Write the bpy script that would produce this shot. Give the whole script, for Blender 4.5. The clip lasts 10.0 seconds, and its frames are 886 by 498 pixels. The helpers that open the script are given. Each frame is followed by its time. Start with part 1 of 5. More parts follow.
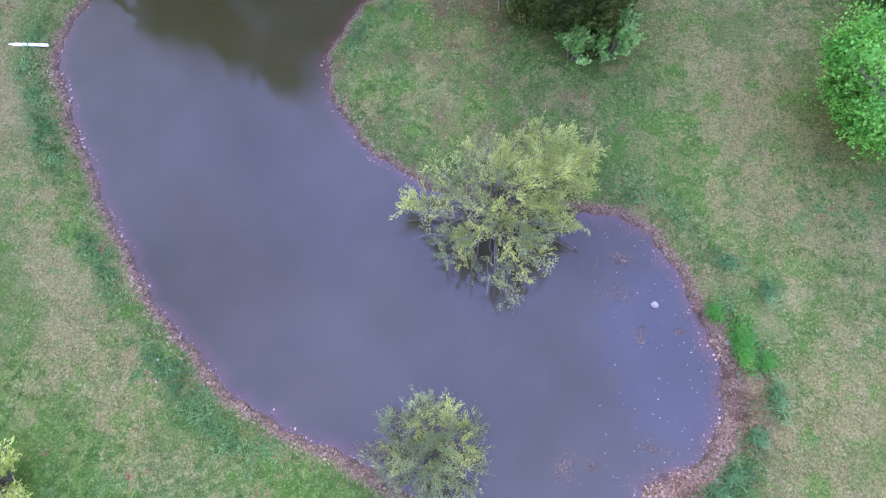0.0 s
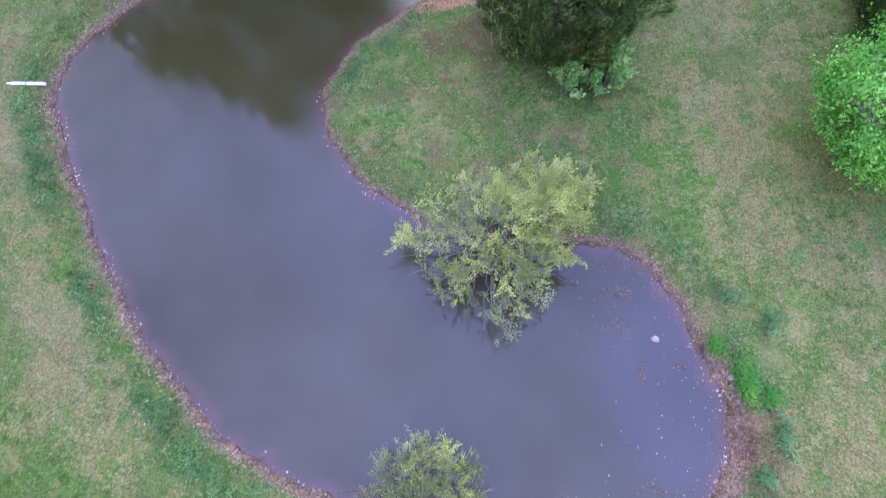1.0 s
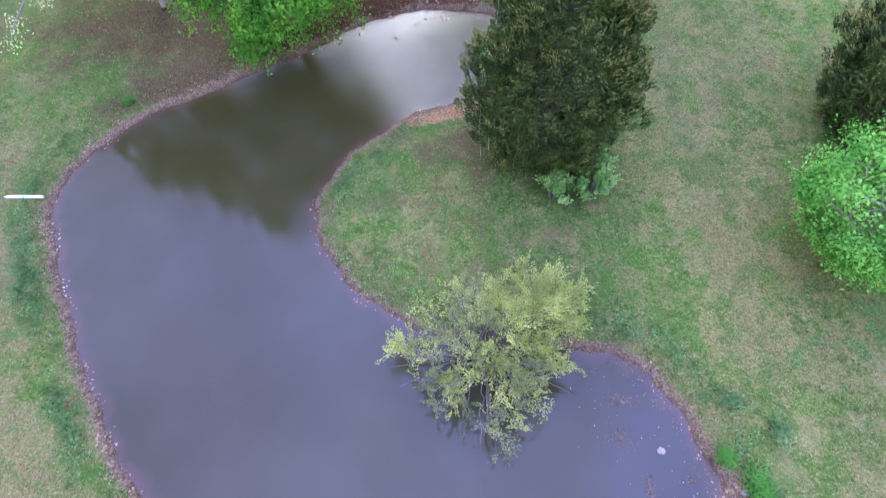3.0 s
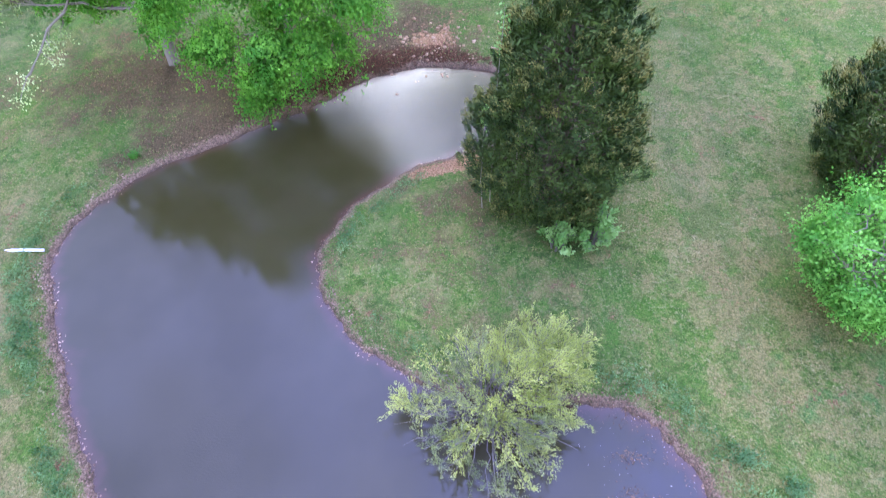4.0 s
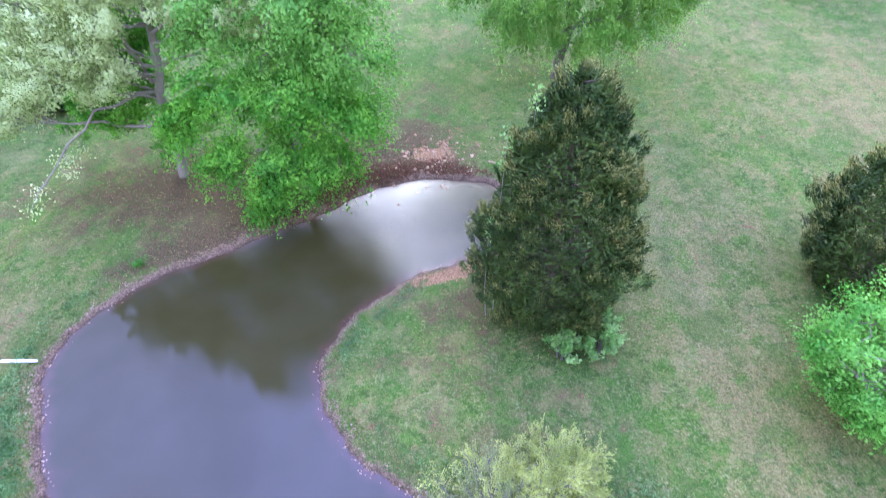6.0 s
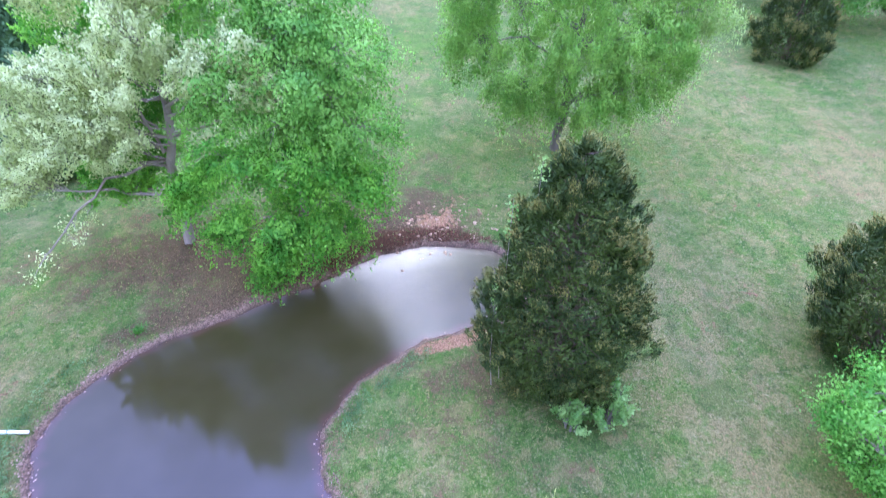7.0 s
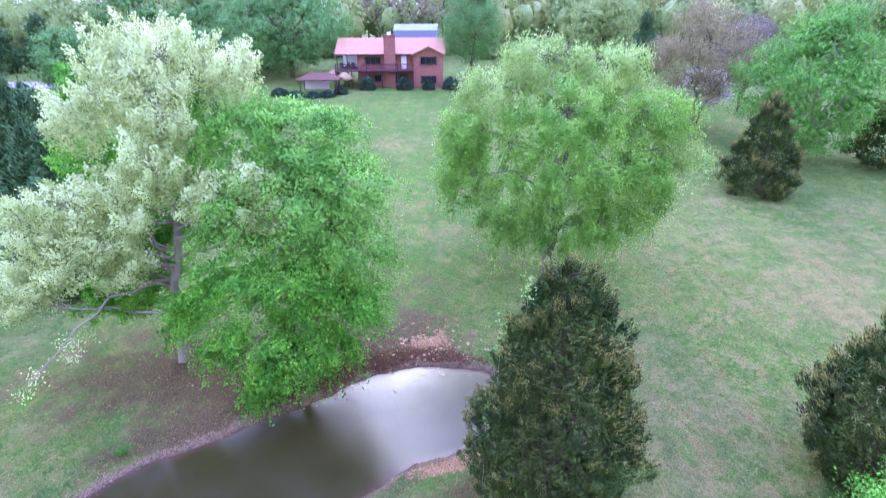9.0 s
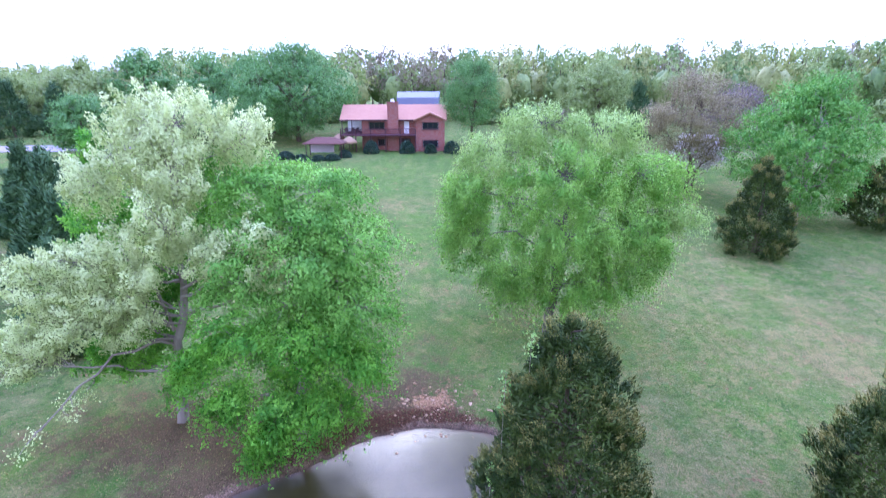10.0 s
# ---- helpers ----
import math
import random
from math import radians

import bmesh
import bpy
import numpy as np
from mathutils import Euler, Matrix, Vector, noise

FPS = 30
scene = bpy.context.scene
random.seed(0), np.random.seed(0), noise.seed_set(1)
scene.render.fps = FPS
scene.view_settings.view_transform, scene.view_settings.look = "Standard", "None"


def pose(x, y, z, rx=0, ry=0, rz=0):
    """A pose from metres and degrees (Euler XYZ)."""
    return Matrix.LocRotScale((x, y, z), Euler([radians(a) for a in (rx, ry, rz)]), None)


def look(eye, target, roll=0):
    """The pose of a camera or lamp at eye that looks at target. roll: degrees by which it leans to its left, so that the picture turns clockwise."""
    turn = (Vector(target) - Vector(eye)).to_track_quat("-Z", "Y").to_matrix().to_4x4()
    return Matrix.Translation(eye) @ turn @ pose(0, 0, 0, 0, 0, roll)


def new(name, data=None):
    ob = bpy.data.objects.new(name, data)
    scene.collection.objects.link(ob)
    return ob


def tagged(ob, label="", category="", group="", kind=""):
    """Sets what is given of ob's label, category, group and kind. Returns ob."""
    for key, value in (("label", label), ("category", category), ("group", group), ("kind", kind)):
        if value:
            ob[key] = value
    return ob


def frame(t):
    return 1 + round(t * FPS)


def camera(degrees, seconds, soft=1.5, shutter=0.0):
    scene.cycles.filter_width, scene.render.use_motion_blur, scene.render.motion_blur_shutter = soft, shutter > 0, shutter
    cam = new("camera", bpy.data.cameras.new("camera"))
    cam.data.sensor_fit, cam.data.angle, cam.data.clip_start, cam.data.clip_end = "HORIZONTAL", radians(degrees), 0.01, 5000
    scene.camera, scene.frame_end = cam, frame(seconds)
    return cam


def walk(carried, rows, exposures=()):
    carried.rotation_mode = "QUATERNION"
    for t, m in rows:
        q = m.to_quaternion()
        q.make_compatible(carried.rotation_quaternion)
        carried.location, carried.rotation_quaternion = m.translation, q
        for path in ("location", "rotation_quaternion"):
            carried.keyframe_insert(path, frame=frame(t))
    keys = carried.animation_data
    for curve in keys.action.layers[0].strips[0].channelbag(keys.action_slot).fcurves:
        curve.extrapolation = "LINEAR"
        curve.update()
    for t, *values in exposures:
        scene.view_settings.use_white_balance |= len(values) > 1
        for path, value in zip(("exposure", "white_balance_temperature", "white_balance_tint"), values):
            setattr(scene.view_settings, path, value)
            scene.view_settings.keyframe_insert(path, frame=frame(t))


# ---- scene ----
FOV = 78.0
cam = camera(FOV, 10.0, soft=1.2, shutter=0.7)
PATH = [
    (0, -0.00, -0.00, 16.00, 18.81, 1.71, 2.96),
    (0.5, 0.01, 0.14, 16.02, 19.67, 1.74, 2.64),
    (1, 0.13, 0.25, 15.86, 21.79, 1.94, 2.49),
    (1.5, 0.25, 0.46, 15.79, 24.14, 2.00, 2.21),
    (2, 0.26, 0.59, 15.80, 26.60, 1.91, 1.87),
    (2.5, 0.22, 0.62, 15.84, 29.08, 1.82, 1.59),
    (4, -0.06, 0.76, 15.88, 36.76, 1.58, 0.93),
    (4.5, -0.16, 0.82, 15.90, 39.15, 1.59, 0.77),
    (5, -0.30, 0.77, 15.96, 41.77, 1.38, 0.56),
    (5.5, -0.41, 0.82, 16.08, 44.29, 1.10, 0.27),
    (7, -0.78, 0.88, 16.19, 54.16, 0.77, 0.06),
    (7.5, -0.83, 0.77, 16.28, 57.33, 0.49, -0.02),
    (8, -0.74, 0.58, 16.28, 60.65, 0.42, -0.09),
    (8.5, -0.65, 0.34, 16.30, 63.97, 0.36, -0.08),
    (9, -0.65, 0.12, 16.35, 67.23, 0.24, -0.09),
    (9.5, -0.67, -0.02, 16.35, 70.48, 0.32, -0.05),
    (10, -0.74, -0.30, 16.45, 73.50, 0.20, 0.00),
]
walk(cam, [(r[0], pose(*r[1:])) for r in PATH],
     exposures=[(0, 0.00, 5850, 9), (1.5, -0.04, 5850, 9), (2.5, 0.00, 5850, 9), (4.0, 0.22, 5800, 9), (5.0, 0.37, 5700, 9), (7.5, 0.37, 5430, 15), (9.0, 0.31, 5400, 19), (10.0, 0.07, 5400, 18)])

# ---- world and sun ----
SUN_EL, SUN_AZ = radians(35.5), radians(-1)      # azimuth from +y towards +x
world = bpy.data.worlds.new("sky")
scene.world = world
world.use_nodes = True
wn, wl = world.node_tree.nodes, world.node_tree.links
wn.clear()
w_out = wn.new("ShaderNodeOutputWorld")
w_bg = wn.new("ShaderNodeBackground")
w_sky = wn.new("ShaderNodeTexSky")
w_sky.sky_type = "NISHITA"
w_sky.sun_disc = False
w_sky.sun_elevation, w_sky.sun_rotation = SUN_EL, SUN_AZ
w_sky.air_density, w_sky.dust_density, w_sky.ozone_density = 1.0, 4.0, 1.0
w_co = wn.new("ShaderNodeTexCoord")
w_map = wn.new("ShaderNodeMapping")
w_map.inputs["Scale"].default_value = (2.2, 2.2, 3.5)
w_no = wn.new("ShaderNodeTexNoise")
w_no.inputs["Scale"].default_value, w_no.inputs["Detail"].default_value = 1.6, 5
w_ra = wn.new("ShaderNodeValToRGB")
w_ra.color_ramp.elements[0].position, w_ra.color_ramp.elements[1].position = 0.34, 0.66
w_ra.color_ramp.elements[0].color, w_ra.color_ramp.elements[1].color = (0.64,) * 3 + (1,), (1, 1, 1, 1)
w_mix = wn.new("ShaderNodeMix")
w_mix.data_type = "RGBA"
w_sep = wn.new("ShaderNodeSeparateXYZ")
w_el = wn.new("ShaderNodeMapRange")
w_el.interpolation_type = "SMOOTHSTEP"
w_el.inputs["From Min"].default_value, w_el.inputs["From Max"].default_value = 0.45, 1.0
w_tone = wn.new("ShaderNodeMix")
w_tone.data_type = "RGBA"
w_tone.inputs["A"].default_value, w_tone.inputs["B"].default_value = (22, 23, 32, 1), (40, 43, 106, 1)   # white low cloud, thin blue overhead
wl.new(w_co.outputs["Generated"], w_sep.inputs[0])
wl.new(w_sep.outputs["Z"], w_el.inputs["Value"])
wl.new(w_el.outputs["Result"], w_tone.inputs["Factor"])
wl.new(w_tone.outputs["Result"], w_mix.inputs["B"])
wl.new(w_co.outputs["Generated"], w_map.inputs["Vector"])
wl.new(w_map.outputs["Vector"], w_no.inputs["Vector"])
wl.new(w_no.outputs["Fac"], w_ra.inputs["Fac"])
wl.new(w_ra.outputs["Color"], w_mix.inputs["Factor"])
wl.new(w_sky.outputs["Color"], w_mix.inputs["A"])
# the cloud glows round the hidden sun
w_dot = wn.new("ShaderNodeVectorMath")
w_dot.operation = "DOT_PRODUCT"
w_dot.inputs[1].default_value = (math.sin(SUN_AZ) * math.cos(SUN_EL), math.cos(SUN_AZ) * math.cos(SUN_EL), math.sin(SUN_EL))
w_glow = wn.new("ShaderNodeMapRange")
w_glow.interpolation_type = "SMOOTHERSTEP"
w_glow.inputs["From Min"].default_value, w_glow.inputs["From Max"].default_value = 0.983, 1.0
w_add = wn.new("ShaderNodeMix")
w_add.data_type, w_add.blend_type = "RGBA", "ADD"
w_add.inputs["B"].default_value = (250, 240, 258, 1)
wl.new(w_co.outputs["Generated"], w_dot.inputs[0])
wl.new(w_dot.outputs["Value"], w_glow.inputs["Value"])
wl.new(w_glow.outputs["Result"], w_add.inputs["Factor"])
wl.new(w_mix.outputs["Result"], w_add.inputs["A"])
wl.new(w_add.outputs["Result"], w_bg.inputs["Color"])
w_bg.inputs["Strength"].default_value = 0.11
wl.new(w_bg.outputs["Background"], w_out.inputs["Surface"])
lamp = bpy.data.lights.new("sun", "SUN")
lamp.energy, lamp.angle, lamp.color = 1.15, radians(26), (1.0, 0.93, 0.80)
sun = new("sun", lamp)
sd = Vector((math.sin(SUN_AZ) * math.cos(SUN_EL), math.cos(SUN_AZ) * math.cos(SUN_EL), math.sin(SUN_EL)))
sun.matrix_world = look(sd * 100, (0, 0, 0))


# ---- materials ----
class Mat:
    """A node material under construction."""

    def __init__(self, name, rough=0.8, spec=0.3):
        self.m = bpy.data.materials.new(name)
        self.m.use_nodes = True
        self.n, self.l = self.m.node_tree.nodes, self.m.node_tree.links
        self.b = self.n["Principled BSDF"]
        self.out = self.n["Material Output"]
        self.b.inputs["Roughness"].default_value = rough
        self.b.inputs["Specular IOR Level"].default_value = spec
        self.co = self.n.new("ShaderNodeTexCoord").outputs["Object"]

    def noise(self, scale, detail=4, rough=0.55, stretch=None, w=0):
        t = self.n.new("ShaderNodeTexNoise")
        t.noise_dimensions = "3D"
        t.inputs["Scale"].default_value, t.inputs["Detail"].default_value = scale, detail
        t.inputs["Roughness"].default_value = rough
        mp = self.n.new("ShaderNodeMapping")
        mp.inputs["Location"].default_value = (w * 13.7, w * 7.1, w * 3.3)
        if stretch:
            mp.inputs["Scale"].default_value = stretch
        self.l.new(self.co, mp.inputs["Vector"])
        self.l.new(mp.outputs["Vector"], t.inputs["Vector"])
        return t.outputs["Fac"]

    def ramp(self, fac, a, b):
        r = self.n.new("ShaderNodeMapRange")
        r.interpolation_type = "SMOOTHSTEP"
        r.inputs["From Min"].default_value, r.inputs["From Max"].default_value = a, b
        self.l.new(fac, r.inputs["Value"])
        return r.outputs["Result"]

    def math(self, op, a, b=0.0):
        r = self.n.new("ShaderNodeMath")
        r.operation = op
        for i, v in enumerate((a, b)):
            if isinstance(v, (int, float)):
                r.inputs[i].default_value = v
            else:
                self.l.new(v, r.inputs[i])
        return r.outputs[0]

    def mix(self, fac, a, b, blend="MIX"):
        r = self.n.new("ShaderNodeMix")
        r.data_type, r.blend_type = "RGBA", blend
        for key, v in (("Factor", fac), ("A", a), ("B", b)):
            if isinstance(v, tuple):
                r.inputs[key].default_value = (*v, 1) if len(v) == 3 else v
            elif isinstance(v, (int, float)):
                r.inputs[key].default_value = v
            else:
                self.l.new(v, r.inputs[key])
        return r.outputs["Result"]

    def attr(self, name):
        a = self.n.new("ShaderNodeAttribute")
        a.attribute_name = name
        return a.outputs["Fac"]

    def island(self):
        return self.n.new("ShaderNodeNewGeometry").outputs["Random Per Island"]

    def color(self, c):
        if isinstance(c, tuple):
            self.b.inputs["Base Color"].default_value = (*c, 1)
        else:
            self.l.new(c, self.b.inputs["Base Color"])
        return self

    def bump(self, h, strength=0.4, dist=0.02):
        bp = self.n.new("ShaderNodeBump")
        bp.inputs["Strength"].default_value, bp.inputs["Distance"].default_value = strength, dist
        self.l.new(h, bp.inputs["Height"])
        self.l.new(bp.outputs["Normal"], self.b.inputs["Normal"])
        return self


def plain(name, c, rough=0.7, spec=0.3, var=0.25, scale=3.0, bump=0.2):
    k = Mat(name, rough, spec)
    dark, light = tuple(v * (1 - var) for v in c), tuple(min(v * (1 + var), 1) for v in c)
    n1, n2 = k.noise(scale), k.noise(scale * 9, 3, w=1)
    k.color(k.mix(k.math("MULTIPLY", k.math("ADD", n1, n2), 0.5), dark, light))
    return k.bump(n2, bump, 0.01).m


def leaf_mat(name, dark, light, trans=0.3, rough=0.55):
    k = Mat(name, rough, 0.25)
    big = k.ramp(k.noise(1.0, 3), 0.36, 0.64)
    f = k.math("ADD", k.math("MULTIPLY", k.island(), 0.3), k.math("MULTIPLY", big, 0.7))
    c = k.mix(f, dark, light)
    k.color(c)
    tr = k.n.new("ShaderNodeBsdfTranslucent")
    k.l.new(c, tr.inputs["Color"])
    mx = k.n.new("ShaderNodeMixShader")
    mx.inputs["Fac"].default_value = trans
    k.l.new(k.b.outputs["BSDF"], mx.inputs[1])
    k.l.new(tr.outputs["BSDF"], mx.inputs[2])
    k.l.new(mx.outputs["Shader"], k.out.inputs["Surface"])
    return k.m


def bark_mat(name, dark, light):
    k = Mat(name, 0.9, 0.2)
    n1, n2 = k.noise(4, 4, stretch=(3, 3, 0.6)), k.noise(1.3, 2, w=2)
    k.color(k.mix(k.math("MULTIPLY", k.math("ADD", n1, n2), 0.5), dark, light))
    return k.bump(n1, 0.6, 0.03).m


def ground_mat():
    k = Mat("lawn", 0.95, 0.1)
    big, mid, small = k.noise(0.16, 4), k.noise(0.75, 5, w=1), k.noise(3.6, 5, 0.7, w=2)
    fine = k.noise(13, 5, 0.75, w=3)
    blade = k.noise(46, 2, 0.6, stretch=(1, 0.5, 1), w=4)
    green = k.mix(k.ramp(small, 0.34, 0.66), (0.046, 0.106, 0.012), (0.140, 0.245, 0.034))
    green = k.mix(k.ramp(k.noise(0.42, 4, w=6), 0.48, 0.66), green, k.mix(k.ramp(fine, 0.3, 0.7), (0.055, 0.142, 0.013), (0.145, 0.27, 0.028)))
    straw = k.mix(k.ramp(fine, 0.3, 0.7), (0.15, 0.125, 0.038), (0.36, 0.30, 0.11))
    s = k.math("ADD", k.math("MULTIPLY", big, 0.5), k.math("ADD", k.math("MULTIPLY", mid, 0.45), k.math("MULTIPLY", small, 0.35)))
    s = k.math("ADD", s, k.math("MULTIPLY", k.math("SUBTRACT", fine, 0.5), 0.6))
    s = k.ramp(k.math("ADD", s, k.attr("straw")), 0.53, 0.87)
    c = k.mix(s, green, straw)
    # mowing lines that run up to the house
    c = k.mix(k.math("MULTIPLY", k.ramp(k.noise(0.55, 2, stretch=(1.6, 0.05, 1), w=8), 0.4, 0.62), 0.28), c, (0.05, 0.11, 0.028))
    # patches of drier and greener turf
    c = k.mix(k.math("MULTIPLY", k.ramp(k.math("ADD", k.noise(1.25, 5, 0.65, w=14), k.attr("straw")), 0.52, 0.62), 0.62), c, k.mix(k.ramp(fine, 0.3, 0.7), (0.19, 0.155, 0.048), (0.40, 0.335, 0.125)))
    c = k.mix(k.math("MULTIPLY", k.ramp(k.noise(1.0, 5, 0.65, w=15), 0.53, 0.64), 0.68), c, k.mix(k.ramp(fine, 0.3, 0.7), (0.050, 0.130, 0.014), (0.150, 0.28, 0.034)))
    c = k.mix(k.math("MULTIPLY", k.ramp(k.noise(0.33, 5, 0.6, w=21), 0.50, 0.62), 0.55), c, (0.068, 0.155, 0.020))
    c = k.mix(k.math("MULTIPLY", k.ramp(k.noise(0.5, 5, 0.65, w=22), 0.53, 0.66), 0.34), c, (0.32, 0.29, 0.11))
    # tufts of bleached straw
    tuft = k.math("MULTIPLY", k.ramp(k.noise(8.5, 3, 0.55, w=11), 0.54, 0.66), k.ramp(k.noise(0.9, 3, w=12), 0.38, 0.62))
    c = k.mix(k.math("MULTIPLY", tuft, 0.5), c, (0.43, 0.385, 0.17))
    c = k.mix(k.math("MULTIPLY", k.ramp(k.noise(5.5, 3, 0.6, w=13), 0.55, 0.68), 0.5), c, (0.085, 0.20, 0.022))
    # lush weeds along the water, and greener turf painting shade under lawn trees
    lush = k.ramp(k.math("ADD", k.attr("lush"), k.math("MULTIPLY", k.math("SUBTRACT", k.math("ADD", mid, k.noise(1.7, 3, w=9)), 1.0), 2.4)), 0.35, 0.95)
    c = k.mix(lush, c, k.mix(k.ramp(fine, 0.3, 0.7), (0.055, 0.125, 0.026), (0.165, 0.28, 0.065)))
    # leaf litter, which also paints tree shade under the poplar, and bare soil
    litter_shade = k.ramp(k.math("ADD", k.attr("litter"), k.math("MULTIPLY", k.math("SUBTRACT", k.math("ADD", k.math("ADD", small, fine), mid), 1.5), 1.7)), 0.28, 0.95)
    c = k.mix(litter_shade, c, k.mix(k.ramp(fine, 0.32, 0.68), (0.052, 0.035, 0.015), (0.190, 0.128, 0.060)))
    # gravelly waterline
    bank = k.ramp(k.math("ADD", k.attr("bank"), k.math("MULTIPLY", k.math("SUBTRACT", k.math("ADD", small, fine), 1.0), 1.1)), 0.3, 0.75)
    c = k.mix(bank, c, k.mix(k.ramp(fine, 0.3, 0.7), (0.080, 0.048, 0.030), (0.42, 0.28, 0.17)))
    soil = k.ramp(k.math("ADD", k.attr("soil"), k.math("MULTIPLY", k.math("SUBTRACT", k.math("ADD", small, mid), 1.0), 2.4)), 0.45, 0.85)
    c = k.mix(soil, c, k.mix(k.ramp(fine, 0.3, 0.7), (0.20, 0.088, 0.032), (0.60, 0.37, 0.18)))
    cut = k.ramp(k.math("ADD", k.attr("cut"), k.math("MULTIPLY", k.math("SUBTRACT", k.math("ADD", small, mid), 1.0), 1.6)), 0.3, 0.75)
    c = k.mix(cut, c, k.mix(k.ramp(fine, 0.35, 0.7), (0.045, 0.019, 0.010), (0.185, 0.075, 0.034)))
    c = k.mix(k.attr("wet"), c, (0.045, 0.029, 0.018))
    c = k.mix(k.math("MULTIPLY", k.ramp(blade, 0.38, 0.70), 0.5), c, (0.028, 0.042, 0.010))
    # shade painted into gaps in the sward, and its pale ends
    gap_shade = k.noise(21, 4, 0.7, w=17)
    c = k.mix(k.math("MULTIPLY", k.ramp(gap_shade, 0.52, 0.68), 0.58), c, (0.030, 0.040, 0.010))
    c = k.mix(k.math("MULTIPLY", k.ramp(k.noise(17, 3, 0.6, w=18), 0.58, 0.70), 0.42), c, (0.46, 0.40, 0.17))
    c = k.mix(1.0, c, (0.90, 0.90, 0.90), "MULTIPLY")
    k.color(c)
    h = k.math("ADD", fine, k.math("MULTIPLY", blade, 0.6))
    return k.bump(h, 1.0, 0.09).m


def water_mat():
    k = Mat("pond_water", 0.05, 0.56)
    k.b.inputs["IOR"].default_value = 1.333
    silt = k.ramp(k.math("ADD", k.attr("shallow"), k.math("MULTIPLY", k.math("SUBTRACT", k.noise(1.2, 4), 0.5), 0.9)), 0.35, 1.15)
    body = k.mix(k.ramp(k.noise(0.25, 3), 0.35, 0.65), (0.029, 0.026, 0.007), (0.037, 0.033, 0.012))
    # a thin pale film drifts in the sheltered lobe; blue paints its sky reflection
    film_sheen = k.ramp(k.math("ADD", k.attr("film_sheen"), k.math("MULTIPLY", k.math("SUBTRACT", k.noise(0.7, 6, 0.65, w=5), 0.5), 1.5)), 0.25, 0.95)
    body = k.mix(k.math("MULTIPLY", film_sheen, 0.28), body, (0.034, 0.035, 0.050))
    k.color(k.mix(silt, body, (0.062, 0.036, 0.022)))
    rip = k.n.new("ShaderNodeTexWave")
    rip.bands_direction = "X"
    rip.inputs["Scale"].default_value, rip.inputs["Distortion"].default_value = 4.6, 3.0
    rip.inputs["Detail"].default_value, rip.inputs["Detail Scale"].default_value = 2, 1.3
    mp = k.n.new("ShaderNodeMapping")
    mp.inputs["Rotation"].default_value = (0, 0, radians(35))
    k.l.new(k.co, mp.inputs["Vector"])
    k.l.new(mp.outputs["Vector"], rip.inputs["Vector"])
    cat = k.math("ADD", k.math("MULTIPLY", rip.outputs["Fac"], 0.34), k.math("MULTIPLY", k.noise(10.0, 3, 0.5, stretch=(1.0, 2.0, 1)), 0.8))
    amp = k.math("ADD", k.attr("ripple"), k.math("MULTIPLY", k.ramp(k.noise(0.4, 2, w=3), 0.4, 0.7), 0.2))
    return k.bump(k.math("MULTIPLY", cat, amp), 0.36, 0.05).m


LAWN, WATER = ground_mat(), water_mat()
BARK_GREY = bark_mat("grey_bark", (0.13, 0.105, 0.075), (0.40, 0.345, 0.265))
BARK_DARK = bark_mat("dark_bark", (0.045, 0.034, 0.022), (0.16, 0.12, 0.08))
BARK_WILLOW = bark_mat("willow_bark", (0.07, 0.062, 0.048), (0.22, 0.19, 0.15))
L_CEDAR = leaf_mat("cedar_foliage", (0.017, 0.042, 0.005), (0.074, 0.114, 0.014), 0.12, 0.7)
L_CEDAR_LIT_TIP = leaf_mat("cedar_lit_tips", (0.095, 0.125, 0.018), (0.255, 0.232, 0.052), 0.15, 0.7)
L_SPRUCE = leaf_mat("spruce_needles", (0.022, 0.065, 0.016), (0.09, 0.17, 0.05), 0.12, 0.7)
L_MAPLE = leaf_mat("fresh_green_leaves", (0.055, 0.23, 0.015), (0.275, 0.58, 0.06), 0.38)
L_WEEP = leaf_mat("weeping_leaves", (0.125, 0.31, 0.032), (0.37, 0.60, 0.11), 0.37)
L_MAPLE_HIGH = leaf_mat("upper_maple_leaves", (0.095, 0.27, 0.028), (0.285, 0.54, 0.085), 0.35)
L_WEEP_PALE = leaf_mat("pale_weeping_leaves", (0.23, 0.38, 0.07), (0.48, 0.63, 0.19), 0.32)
L_PALE = leaf_mat("silvery_leaves", (0.415, 0.505, 0.16), (0.725, 0.80, 0.36), 0.36)
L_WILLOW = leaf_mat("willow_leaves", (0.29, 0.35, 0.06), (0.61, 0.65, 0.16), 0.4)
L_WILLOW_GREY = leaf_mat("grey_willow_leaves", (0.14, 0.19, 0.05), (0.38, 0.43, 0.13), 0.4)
L_BRIGHT = leaf_mat("bright_leaves", (0.075, 0.27, 0.026), (0.28, 0.58, 0.09), 0.35)
L_DEEP = leaf_mat("deep_green_leaves", (0.070, 0.18, 0.042), (0.205, 0.39, 0.105), 0.3)
L_BUD = leaf_mat("reddish_buds", (0.19, 0.165, 0.07), (0.34, 0.30, 0.14), 0.3)
L_REDBUD = leaf_mat("mauve_buds", (0.15, 0.12, 0.10), (0.25, 0.205, 0.175), 0.3)
L_ASH = leaf_mat("ash_leaves", (0.060, 0.215, 0.022), (0.23, 0.46, 0.075), 0.32)
L_BLOSSOM = leaf_mat("white_blossom", (0.62, 0.55, 0.50), (0.82, 0.77, 0.72), 0.25)
L_WOOD = leaf_mat("spring_wood_leaves", (0.19, 0.27, 0.07), (0.33, 0.42, 0.13), 0.3)
